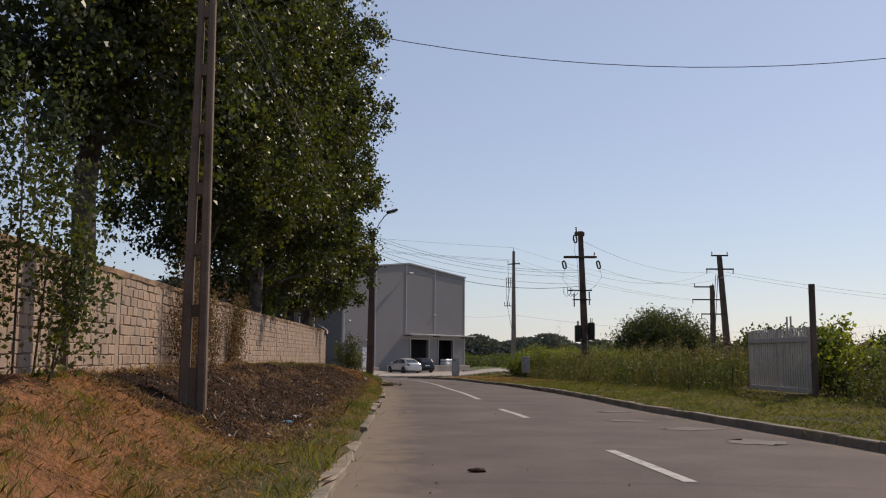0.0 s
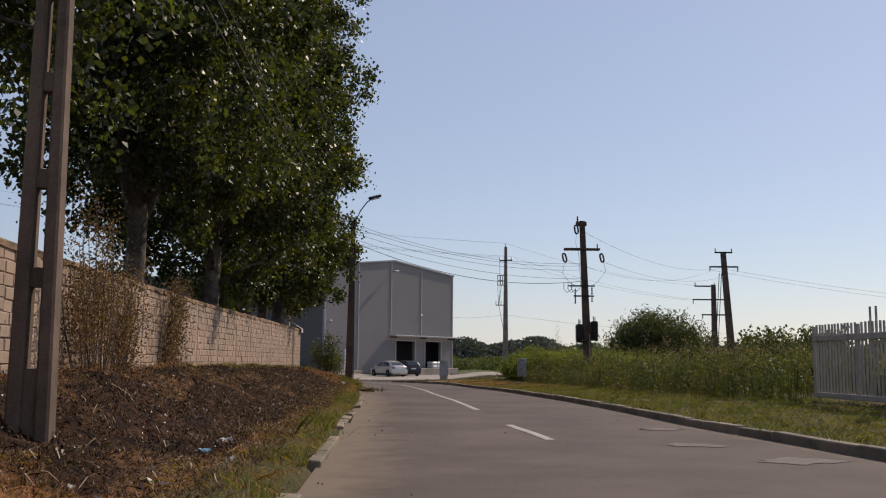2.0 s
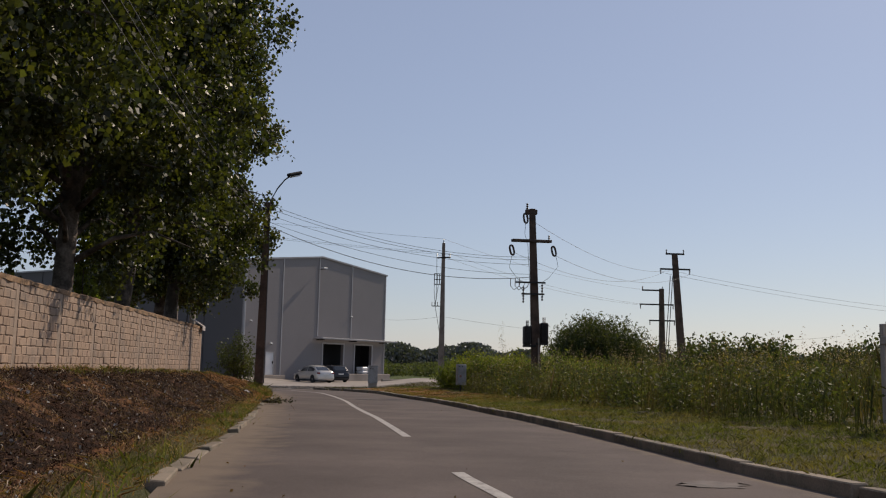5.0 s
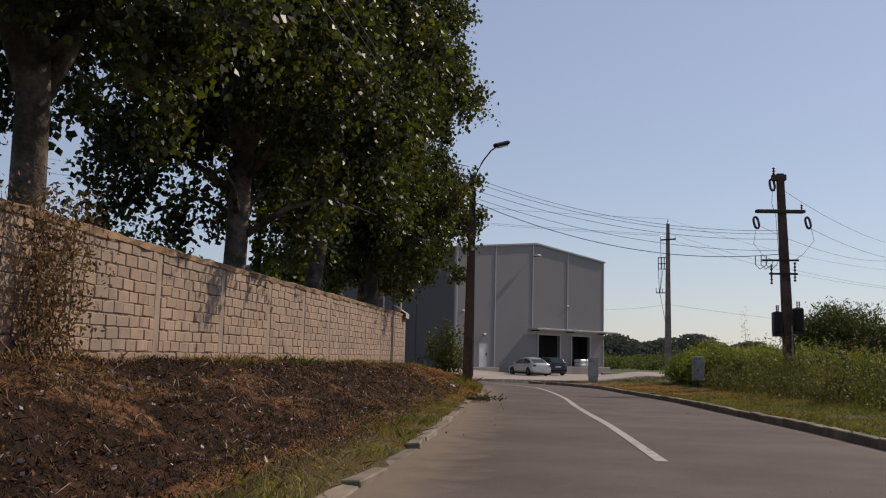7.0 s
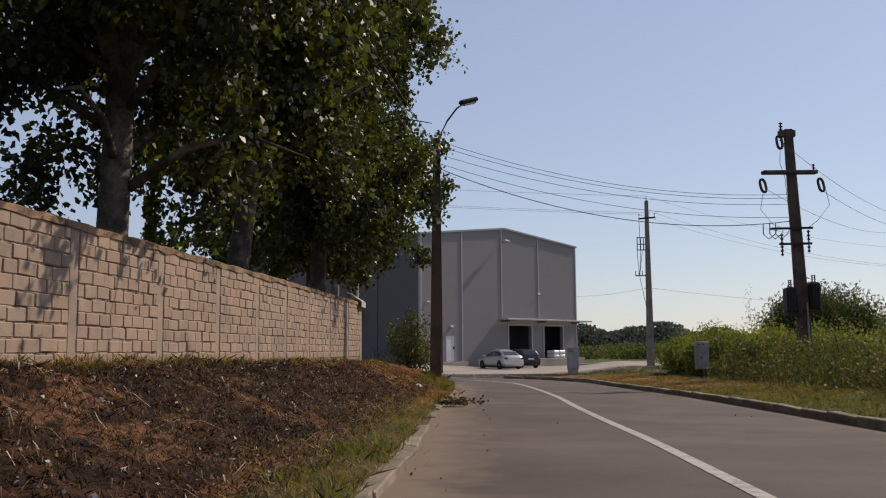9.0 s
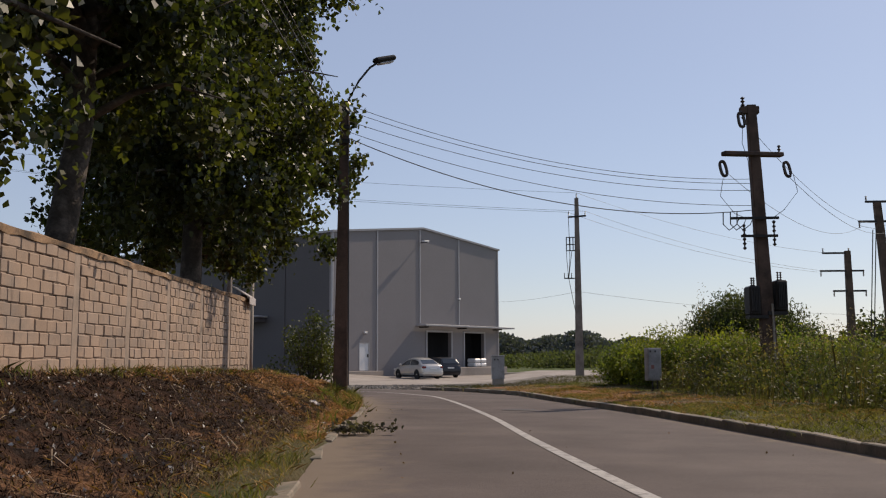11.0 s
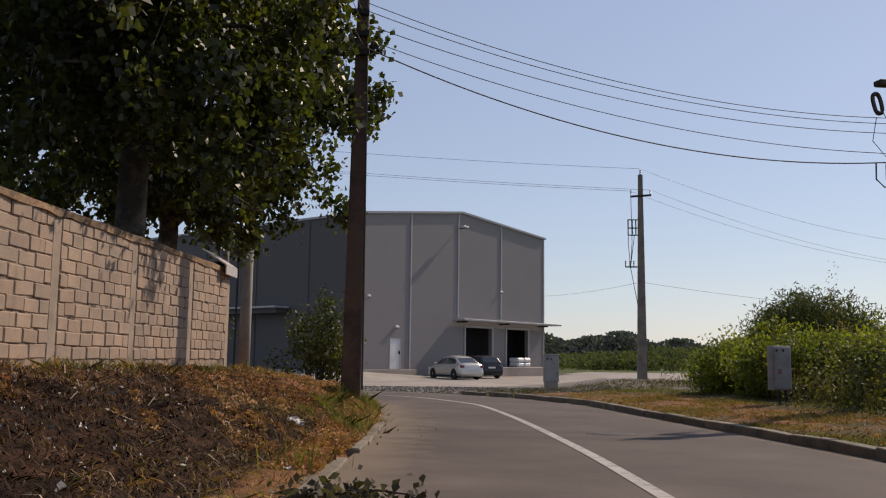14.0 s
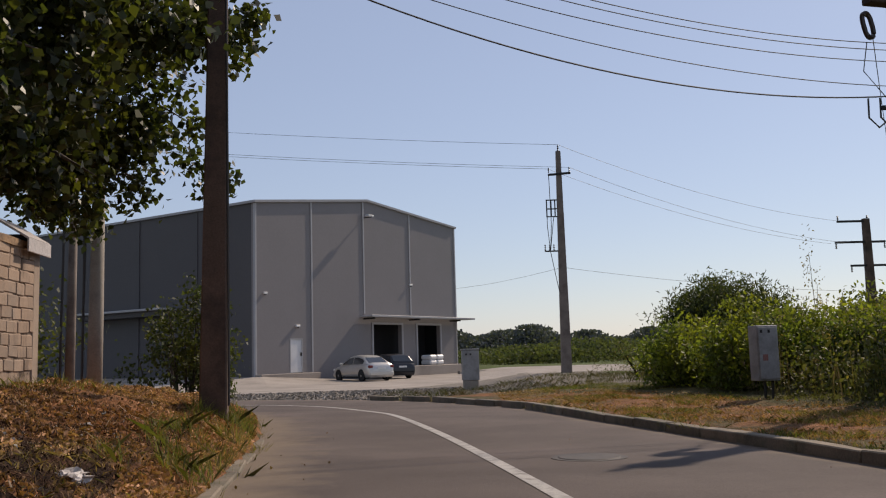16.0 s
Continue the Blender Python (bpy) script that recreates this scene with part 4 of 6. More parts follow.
part("lens", bm, M_DOOR, lp)
for z, w in ((7.1, 0.32), (6.7, 0.34), (6.35, 0.35)):
    part("cable_clamp", boxm(-w / 2 + 0.03, w / 2 + 0.03, -0.2, -0.1, z - 0.05, z + 0.05), M_METAL, lp)
bm = bmesh.new()
tube(bm, [(0.2, -0.1, 0.3), (0.19, -0.1, 2.5), (0.17, -0.1, 5.5), (0.15, -0.1, 6.9)], 0.018, 6)
part("cable", bm, M_WIRE, lp)

# transformer pole
P3 = (6.87, 53.4)
z3 = g1(*P3)
tp = thing("transformer_pole", "dark concrete pole carrying a transformer and crossarms", "utility pole", (P3[0], P3[1], -0.12))
bm = bmesh.new()
square_pole(bm, 0.24, 0, z3 - 0.3, 8.15, 0.42, 0.25, 0.36, 0.24, dx=-0.26)
part("pole", bm, M_POLE, tp)
bm = boxm(-0.98, 0.92, -0.12, 0.12, -0.1, 0.1, bevel=0.02)
for vtx in bm.verts:
    if abs(vtx.co.x) > 0.5 and vtx.co.z < 0:
        vtx.co.z += 0.08
ob = part("crossarm", bm, M_POLE, tp)
ob.matrix_local = pose(-0.02, -0.1, 6.68, 0, -2, 18)
part("top_arm", boxm(-0.33, 0.2, -0.1, 0.1, 7.9, 8.12, bevel=0.02), M_POLE, tp)


def insulator(parent, p, d, n=5, r=0.055, name="insulator"):
    bm = bmesh.new()
    p, d = Vector(p), Vector(d)
    pts, rad = [], []
    for k in range(n):
        for f, q in ((0.0, 0.4), (0.35, 1.0), (0.7, 0.4)):
            pts.append(p + d * (k + f) / n)
            rad.append(r * q)
    tube(bm, pts, rad, 8)
    return part(name, bm, M_CERAM, parent)


def loop_insulator(parent, p, w=0.09, h=0.42, tilt=12, r=0.045):
    bm = bmesh.new()
    pts = []
    for k in range(21):
        a = 2 * math.pi * k / 20
        pts.append((w * math.cos(a), 0, h / 2 * math.copysign(abs(math.sin(a)) ** 0.6, math.sin(a))))
    tube(bm, pts, r, 6, cap=False)
    ob = part("insulator_loop", bm, M_CERAM, parent)
    ob.matrix_local = pose(*p, 0, tilt, 18)
    return ob


insulator(tp, (-0.25, -0.05, 8.12), (0, 0, 0.3), 3, 0.07)
loop_insulator(tp, (-0.32, -0.1, 7.72), tilt=-8)
loop_insulator(tp, (-0.95, -0.38, 6.26), tilt=-14)
loop_insulator(tp, (0.98, 0.18, 6.33), tilt=-14)
insulator(tp, (0.75, 0.1, 6.76), (0, 0, 0.28), 3, 0.06)
for x0, x1, z0, z1 in ((-0.36, -0.06, 2.2, 3.0), (0.36, 0.68, 2.3, 3.15)):
    tank = part("transformer", boxm(x0, x1, -0.3, 0.28, z0, z1, bevel=0.04), M_METAL, tp, "dark transformer tank")
    for k in range(5):
        xf = x0 + 0.05 + k * (x1 - x0 - 0.13) / 4
        part("cooling_fin", boxm(xf, xf + 0.03, -0.38, -0.302, z0 + 0.1, z1 - 0.1), M_METAL, tank)
    for q in (0.12, (x1 - x0) - 0.12):
        insulator(tank, (x0 + q, -0.1, z1), (0, 0, 0.26), 4, 0.04)
    part("support", boxm(min(x0, 0.15), max(x1, 0.15), -0.25, 0.2, z0 - 0.1, z0 - 0.004), M_METAL, tp)
bm = bmesh.new()
tube(bm, [(0.28, -0.25, z3 - 0.1), (0.27, -0.25, 1.5), (0.26, -0.24, 2.5)], 0.03, 6)
part("conduit", bm, M_POLEL, tp, "pale cable conduit")
part("bracket", boxm(-0.75, 0.55, -0.26, -0.2, 4.85, 4.92), M_METAL, tp)
part("bracket", boxm(-0.5, 0.5, -0.26, -0.2, 4.35, 4.42), M_METAL, tp)
for x in (-0.62, -0.42, -0.24):
    bm = bmesh.new()
    tube(bm, [(x - 0.35, -0.23, 5.05), (x - 0.36, -0.23, 4.72), (x - 0.2, -0.23, 4.55), (x, -0.23, 4.7), (x + 0.1, -0.23, 4.92)], 0.016, 6)
    part("jumper", bm, M_WIRE, tp)
for x, z in ((-0.42, 4.0), (0.4, 4.1)):
    insulator(tp, (x, -0.25, z), (0, 0, 0.75), 6, 0.055, "fuse")
for x, zt in ((-0.95, 6.0), (0.98, 6.1), (-0.35, 7.5)):
    bm = bmesh.new()
    tube(bm, [(x, -0.3, zt), (x * 1.1, -0.3, zt - 0.5), (x * 0.7, -0.3, zt - 1.0), (x * 0.42, -0.26, 4.9)], 0.009, 5)
    part("jumper", bm, M_WIRE, tp)

M_POLE2 = mat("grey_brown_concrete", (0.21, 0.175, 0.15), 0.9, var=0.2, scale=2, fine=30, second=(0.13, 0.105, 0.09), second_scale=1.5)
# pole with switch frames, beyond the bend
P2 = (4.5, 79.0)
z2 = g1(*P2)
p2 = thing("utility_pole", "tall tapering concrete utility pole with small crossarm", "utility pole", (P2[0], P2[1], 0), 0)
bm = bmesh.new()
square_pole(bm, 0.0, 0, z2 - 0.4, 9.85, 0.46, 0.21, 0.34, 0.18, dx=0.02)
part("pole", bm, M_POLE2, p2)
insulator(p2, (0.02, 0, 9.85), (0, 0, 0.3), 3, 0.05)
ob = part("crossarm", boxm(-0.5, 0.5, -0.05, 0.05, -0.045, 0.045), M_METAL, p2)
ob.matrix_local = pose(0.02, -0.12, 8.79, 0, -4, 0)
for x in (-0.45, 0.47):
    insulator(p2, (x, -0.12, 8.85), (0, 0, 0.24), 3, 0.045)
fr = part("switch_frame", boxm(-0.62, -0.13, -0.06, -0.02, 7.6, 7.65), M_METAL, p2)
for z in (7.2, 6.85):
    part("bar", boxm(-0.62, -0.13, -0.06, -0.02, z, z + 0.05), M_METAL, fr)
for x in (-0.62, -0.42, -0.25):
    part("bar", boxm(x, x + 0.05, -0.065, -0.015, 6.85, 7.65), M_METAL, fr)
part("bracket", boxm(-0.75, -0.15, -0.06, -0.01, 5.3, 5.36), M_METAL, p2)
for x in (-0.73, -0.53, -0.34):
    insulator(p2, (x, -0.04, 5.36), (0, 0, 0.3), 3, 0.04)
for x0, x1, za in ((-0.45, -0.42, 8.8), (-0.58, -0.6, 7.5), (-0.3, -0.35, 6.85)):
    bm = bmesh.new()
    tube(bm, [(x0, -0.05, za), (x1, -0.08, 6.5), (-0.5, -0.06, 5.3), (-0.3, -0.03, 4.2), (-0.15, -0.03, 3.4), (-0.17, -0.03, 1.0)], 0.016, 5)
    part("cable", bm, M_WIRE, p2)


def field_pole(x, y, z1, arms, w, label, ladder=False, lean=0.0):
    z0 = g1(x, y)
    p = thing("utility_pole", label, "utility pole", (x, y, 0))
    bm = bmesh.new()
    square_pole(bm, -lean, 0, z0 - 0.4, z1, w * 1.5, w, dx=lean)
    part("pole", bm, M_POLE, p)
    for z, a0, a1 in arms:
        arm = part("crossarm", boxm(a0, a1, -0.14, -0.04, z - 0.06, z + 0.06), M_METAL, p)
        for q in (a0 + 0.05, a1 - 0.05):
            insulator(arm, (q, -0.1, z), (0, 0, 0.35 if z > z1 - 0.2 else -0.4), 4, 0.07)
    if ladder:
        for sx in (-0.9, -0.72):
            bm = bmesh.new()
            tube(bm, [(sx - 0.1, -0.2, z0), (sx + 0.5, -0.2, z1 - 1.6)], 0.03, 5)
            part("ladder_rail", bm, M_METAL, p)
    return p


FP1, FP2 = (22.0, 81.2), (23.75, 90.4)
field_pole(*FP1, 9.75, [(9.8, -0.7, 0.7), (8.65, -1.15, 1.15)], 0.36, "dark concrete double-arm pole in the field", True, -0.6)
field_pole(*FP2, 8.0, [(7.85, -1.7, 0.1), (6.65, -1.9, 1.0), (5.3, -1.1, 1.1)], 0.34, "weathered concrete pole with stepped crossarms in the field")

# round columns past the wall's end; the thinner one's shade is in its darker colour
for x, y, r in ((-8.6, 57.95, 0.165), (-9.75, 59.6, 0.115)):
    col = thing("concrete_post", "round pale concrete post at the wall's end", "post", (x, y, g1(x, y) - 0.2))
    bm = bmesh.new()
    tube(bm, [(0, 0, 0), (0.02, 0, 2), (0.05, 0, 6.2)], [r, r * 0.93, r * 0.72], 16)
    part("shaft", bm, M_POLEL if r > 0.15 else M_POLE2, col, smooth=True)
    bm = bmesh.new()
    tube(bm, [(-r - 0.06, -0.1, 0.1), (-r - 0.05, -0.1, 2.0), (-r - 0.02, -0.1, 4.6)], 0.03, 6)
    part("cable", bm, M_WIRE, col)

# ---- overhead wires ----


def wire(p, q, sag, r=0.008, label="thin overhead wire between poles"):
    p, q = Vector(p), Vector(q)
    bm = bmesh.new()
    pts = [p.lerp(q, k / 28) - Vector((0, 0, 4 * sag * (k / 28) * (1 - k / 28))) for k in range(29)]
    tube(bm, pts, r, 5)
    ob = obj("overhead_wire", bm, M_WIRE)
    return tagged(ob, label, "wire", group="overhead wires")


LX, LY = -4.22, 49.98
for z0, z1, sag, r in ((7.27, 5.88, 0.52, 0.008), (7.12, 5.76, 0.5, 0.008), (6.86, 5.56, 0.48, 0.008), (6.58, 5.13, 0.48, 0.008), (6.42, 5.0, 0.72, 0.013)):
    wire((LX + 0.1, LY, z0), (P3[0] - 0.15, P3[1] - 0.15, z1), sag, r)
for z, dx in ((10.15, 0.02), (9.1, 0.5), (9.05, -0.48)):
    wire((-42, 82, z + 5.2), (P2[0] + dx, P2[1], z), 0.6, 0.008)
    wire((P2[0] + dx, P2[1], z), (FP2[0] - 1.6 + dx, FP2[1], 7.9 if z > 9.5 else 6.6), 0.5, 0.008)
wire((0.5, 101.4, 5.4), (P2[0], P2[1], 4.6), 0.12, 0.007)
wire((P2[0], P2[1], 4.6), (40, 92, 4.4), 1.0, 0.007)
wire((P3[0] - 0.3, P3[1], 7.7), (FP1[0], FP1[1], 8.6), 0.9, 0.008)
wire((P3[0] + 0.98, P3[1] + 0.2, 6.05), (FP1[0] + 1.1, FP1[1], 8.3), 0.9, 0.008)
wire((P3[0] - 0.9, P3[1] - 0.4, 6.05), (FP1[0] - 1.1, FP1[1], 8.3), 0.9, 0.008)
wire((FP1[0], FP1[1], 8.5), (70, 92, 6.5), 1.2, 0.009)
wire((FP1[0] - 1, FP1[1], 8.4), (70, 93, 6.0), 1.2, 0.009)
wire((-3.0, 15.1, 6.05), (16, 16.6, 8.4), 1.8, 0.006)
for z in (7.1, 6.9, 6.5):
    wire((LX, LY, z), (-3.0, 15.1, z - 0.1), 0.7, 0.007)

# ---- sliding gate leaf on the right verge ----
GA, GB = Vector((7.78, 26.6, 0)), Vector((8.1, 23.3, 0))
gl = (GB - GA).length
gate = thing("metal_gate", "pale grey metal picket gate leaf standing in the grass", "gate", (GA.x, GA.y, 0.38), math.degrees(math.atan2(GB.y - GA.y, GB.x - GA.x)))
for x in (0.0, gl * 0.5, gl - 0.1):
    part("stile", boxm(x, x + 0.1, -0.03, 0.03, 0, 1.42, bevel=0.008), M_GATE, gate)
for z, h in ((0.0, 0.1), (1.12, 0.12)):
    part("rail", boxm(0.02, gl - 0.02, -0.045, 0.045, z, z + h, bevel=0.008), M_GATE, gate)
bm0 = boxm(-0.018, 0.018, -0.018, 0.018, 0.05, 1.45, bevel=0.006)
me_slat = bpy.data.meshes.new("slat")
bm0.to_mesh(me_slat)
bm0.free()
me_slat.materials.append(M_GATE)
for k in range(26):
    x = 0.15 + k * (gl - 0.25) / 25
    if abs(x - gl * 0.5 - 0.05) < 0.08:
        continue
    s = new("slat", me_slat)
    s.parent = gate
    s.matrix_local = pose(x, 0, 0.004 * math.sin(k * 2.1), 0, 0.4 * math.sin(k * 1.7), 0)
for x in (gl * 0.62, gl * 0.68):
    part("upright", boxm(x, x + 0.03, 0.04, 0.07, 0.9, 1.72), M_GATE, gate)
gp = thing("gate_post", "dark brown steel gate post", "post", (8.1, 23.1, 0.15))
part("shaft", boxm(-0.055, 0.055, -0.055, 0.055, -0.2, 2.6, bevel=0.008), M_POLE, gp)

# ---- meter box and roadside cabinet ----
mb = thing("meter_box", "grey electrical meter box on a thin stand", "electrical box", (3.78, 53.0, -0.05), 14)
zb = g1(3.78, 53.0)
part("body", boxm(-0.17, 0.22, -0.11, 0.13, 0.36, 1.24, bevel=0.012), M_GREYBOX, mb)
part("door", boxm(-0.15, 0.2, -0.128, -0.112, 0.39, 1.21, bevel=0.004), M_GREYBOX, mb)
part("label_plate", boxm(-0.09, 0.0, -0.134, -0.129, 0.68, 0.78), mat("faded_red", (0.28, 0.13, 0.11), 0.7), mb, "faded reddish label")
for x in (-0.1, 0.04):
    part("vent", boxm(x - 0.02, x + 0.02, -0.134, -0.129, 1.12, 1.17), M_METAL, mb)
for x in (0.0, 0.14):
    part("leg", boxm(x - 0.015, x + 0.015, -0.02, 0.02, zb - 0.2, 0.358), M_METAL, mb)
cabn = thing("street_cabinet", "grey roadside cable cabinet on a concrete plinth", "cabinet", (-0.15, 69.8, g1(-0.15, 69.8)), 4)
part("plinth", boxm(-0.24, 0.26, -0.2, 0.2, -0.1, 0.32, bevel=0.02), M_POLEL, cabn)
part("body", boxm(-0.27, 0.29, -0.22, 0.22, 0.32, 1.33, bevel=0.015), M_GREYBOX, cabn)
part("lid", boxm(-0.29, 0.31, -0.24, 0.24, 1.332, 1.38, bevel=0.012), M_GREYBOX, cabn)
for x in (-0.15, 0.0):
    part("vent", boxm(x - 0.03, x + 0.03, -0.226, -0.221, 1.16, 1.22), M_METAL, cabn)

# manhole
mh = bmesh.new()
tube(mh, [(0, 0, -0.05), (0, 0, 0.006)], 0.36, 28)
tube(mh, [(0, 0, 0.006), (0, 0, 0.012)], [0.3, 0.29], 28)
mho = obj("manhole_cover", mh, mat("cast_iron", (0.065, 0.055, 0.05), 0.7, var=0.3, scale=8, fine=60, metal=0.2))
mho.matrix_world = pose(-0.08, 47.1, float(zroad(47.1)))
tagged(mho, "round iron manhole cover set in the asphalt", "manhole", kind="structure")

# ---- parked cars ----
M_SILVER = plain("silver_paint", (0.55, 0.53, 0.5), 0.28, 0.6, 0.5)
M_DARKCAR = plain("dark_paint", (0.035, 0.036, 0.042), 0.25, 0.3, 0.5)
M_GLASS = plain("car_glass", (0.02, 0.024, 0.028), 0.08, 0.0, 0.8)
M_TYRE = plain("tyre", (0.02, 0.02, 0.02), 0.85)
M_RIM = plain("alloy_rim", (0.45, 0.45, 0.46), 0.35, 0.8)
M_RED = plain("tail_red", (0.16, 0.02, 0.018), 0.25)
M_PLATE = plain("plate_white", (0.7, 0.7, 0.68), 0.4)


def loft(bm, sections):
    rings = [[bm.verts.new(p) for p in s] for s in sections]
    n = len(rings[0])
    for i in range(len(rings) - 1):
        for k in range(n - 1):
            bm.faces.new((rings[i][k], rings[i][k + 1], rings[i + 1][k + 1], rings[i + 1][k]))
    bm.faces.new(rings[0])
    bm.faces.new(rings[-1][::-1])
    for i in range(len(rings) - 1):
        bm.faces.new((rings[i][n - 1], rings[i][0], rings[i + 1][0], rings[i + 1][n - 1]))
    bmesh.ops.recalc_face_normals(bm, faces=bm.faces[:])
    return bm


def car(name, label, at, rz, paint_m, L, prof_low, prof_top, W=1.72, group="parked cars"):
    """prof_low: (x, belt height, width factor); prof_top: cabin outline (x, foot, top, width factor); front at +x."""
    c = thing(name, label, "car", at, rz, group)
    c.scale = (1 / UNIT, 1 / UNIT, 1 / UNIT)
    bm = bmesh.new()
    sec = []
    for x, z, k in prof_low:
        w = W / 2 * k
        half = [(w * 0.90, 0.2), (w * 0.97, 0.3), (w, 0.46), (w * 0.995, z - 0.22), (w * 0.97, z - 0.09), (w * 0.9, z - 0.02), (w * 0.55, z + 0.015)]
        sec.append([(x, -y, zz) for y, zz in half] + [(x, y, zz) for y, zz in half[::-1]])
    loft(bm, sec)
    part("body", bm, paint_m, c, smooth=True)
    xs = [p[0] for p in prof_top]

    def cabin(x):
        zb, zt, k = (float(np.interp(x, xs, [p[q] for p in prof_top])) for q in (1, 2, 3))
        return zb, zt, W / 2 * 0.9, W / 2 * 0.9 * k
    bm = bmesh.new()
    fine = np.unique(np.concatenate([np.linspace(xs[0], xs[-1], 22), xs]))
    sec = []
    for x in fine:
        zb, zt, w0, w1 = cabin(x)
        half = [(w0, zb - 0.05), (w1 + (w0 - w1) * 0.12, zb + (zt - zb) * 0.86), (w1 * 0.93, zt - 0.012), (w1 * 0.5, zt + 0.02)]
        sec.append([(x, -y, z) for y, z in half] + [(x, y, z) for y, z in half[::-1]])
    loft(bm, sec)
    part("cabin", bm, paint_m, c, smooth=True)
    xm = xs[0] + (xs[-1] - xs[0]) * 0.52
    for sy in (-1, 1):
        for x0, x1 in ((xs[0] + 0.42, xm - 0.035), (xm + 0.035, xs[-1] - 0.26)):
            bm = bmesh.new()
            low, high = [], []
            for x in np.linspace(x0, x1, 9):
                zb, zt, w0, w1 = cabin(x)
                top = max(zb + (zt - zb) * 0.86 - 0.035, zb + 0.03)
                for z, row in ((zb + 0.02, low), (top, high)):
                    u = (z - zb + 0.05) / ((zt - zb) * 0.86 + 0.05)
                    row.append(bm.verts.new((x, sy * (w0 + ((w1 + (w0 - w1) * 0.12) - w0) * u + 0.008), z)))
            for q in range(8):
                bm.faces.new((low[q], low[q + 1], high[q + 1], high[q]))
            part("side_window", bm, M_GLASS, c, "dark tinted side window")
        part("mirror", boxm(xs[-1] - 0.42, xs[-1] - 0.26, sy * (W / 2 + 0.05) - 0.08, sy * (W / 2 + 0.05) + 0.08, 0.92, 1.04, bevel=0.03), paint_m, c)
        for dx in (-0.55, 0.35):
            part("door_handle", boxm(xm + dx - 0.08, xm + dx + 0.08, sy * W / 2 - 0.02, sy * W / 2 + 0.014, 0.77, 0.8), paint_m, c)
        part("sill", boxm(-L / 2 + 1.2, L / 2 - 1.25, sy * W / 2 * 0.93 - 0.04, sy * W / 2 * 0.93 + 0.04, 0.17, 0.27, bevel=0.02), M_TYRE, c)
        for x in (-L / 2 + 0.82, L / 2 - 0.85):
            bm = bmesh.new()
            ring = [(0.19, 0.0), (0.29, 0.0), (0.305, 0.03), (0.305, 0.16), (0.29, 0.19), (0.19, 0.19)]
            vs = [[bm.verts.new((r * math.cos(2 * math.pi * k / 24), sy * (W / 2 - 0.175 + o), r * math.sin(2 * math.pi * k / 24))) for k in range(24)] for r, o in ring]
            for i in range(len(vs)):
                for k in range(24):
                    bm.faces.new((vs[i][k], vs[i][(k + 1) % 24], vs[(i + 1) % len(vs)][(k + 1) % 24], vs[(i + 1) % len(vs)][k]))
            bmesh.ops.recalc_face_normals(bm, faces=bm.faces[:])
            wh = part("wheel", bm, M_TYRE, c, "black tyre")
            wh.matrix_local = pose(x, 0, 0.305)
            bm = bmesh.new()
            tube(bm, [(0, sy * (W / 2 - 0.14), 0), (0, sy * (W / 2 - 0.012), 0), (0, sy * (W / 2 + 0.004), 0)], [0.2, 0.19, 0.05], 18)
            part("rim", bm, M_RIM, wh, "alloy rim")
            bm = bmesh.new()
            tube(bm, [(x, sy * (W / 2 - 0.05), 0.325), (x, sy * (W / 2 + 0.003), 0.325)], 0.345, 24)
            part("wheel_arch", bm, M_TYRE, c)
        part("tail_light", boxm(-L / 2 - 0.012, -L / 2 + 0.24, sy * W / 2 * 0.78 - 0.13, sy * W / 2 * 0.78 + 0.13, 0.70, 0.88, bevel=0.04), M_RED, c, "dark red tail light")
        part("headlight", boxm(L / 2 - 0.3, L / 2 - 0.06, sy * W / 2 * 0.68 - 0.19, sy * W / 2 * 0.68 + 0.19, 0.57, 0.70, bevel=0.04), M_PLATE, c)
    for a, b, nm in ((prof_top[0], prof_top[1], "rear_window"), (prof_top[-1], prof_top[-2], "windscreen")):
        bm = bmesh.new()
        out = -1 if nm == "rear_window" else 1
        q = []
        for f, ins in ((0.1, 0.1), (0.9, 0.09)):
            x, zb, zt, k = (a[m] + (b[m] - a[m]) * f for m in range(4))
            w = W / 2 * 0.9 * (k * 0.96) - ins
            q.append([bm.verts.new((x + out * 0.012, y, zt + 0.022)) for y in (-w, -w * 0.5, w * 0.5, w)])
        for m in range(3):
            bm.faces.new((q[0][m], q[0][m + 1], q[1][m + 1], q[1][m]))
        part(nm, bm, M_GLASS, c, "dark tinted window")
    part("number_plate", boxm(-L / 2 - 0.045, -L / 2 - 0.03, -0.26, 0.26, 0.66, 0.77), M_PLATE, c)
    part("bumper", boxm(-L / 2 - 0.04, -L / 2 + 0.22, -W / 2 + 0.05, W / 2 - 0.05, 0.26, 0.56, bevel=0.07), paint_m, c)
    part("bumper", boxm(L / 2 - 0.25, L / 2 + 0.02, -W / 2 + 0.1, W / 2 - 0.1, 0.24, 0.5, bevel=0.07), paint_m, c)
    return c


sedan_low = [(-2.17, 0.6, 0.82), (-2.13, 0.9, 0.9), (-1.95, 0.99, 0.96), (-1.5, 0.98, 1.0), (-0.6, 0.95, 1.0), (0.3, 0.92, 1.0), (0.95, 0.9, 0.99), (1.5, 0.83, 0.96), (1.9, 0.74, 0.9), (2.1, 0.64, 0.82), (2.17, 0.5, 0.72)]
sedan_top = [(-1.82, 0.95, 0.975, 0.93), (-1.15, 0.94, 1.33, 0.8), (-0.75, 0.93, 1.42, 0.78), (-0.2, 0.93, 1.44, 0.78), (0.3, 0.92, 1.36, 0.8), (1.2, 0.88, 0.905, 0.95)]
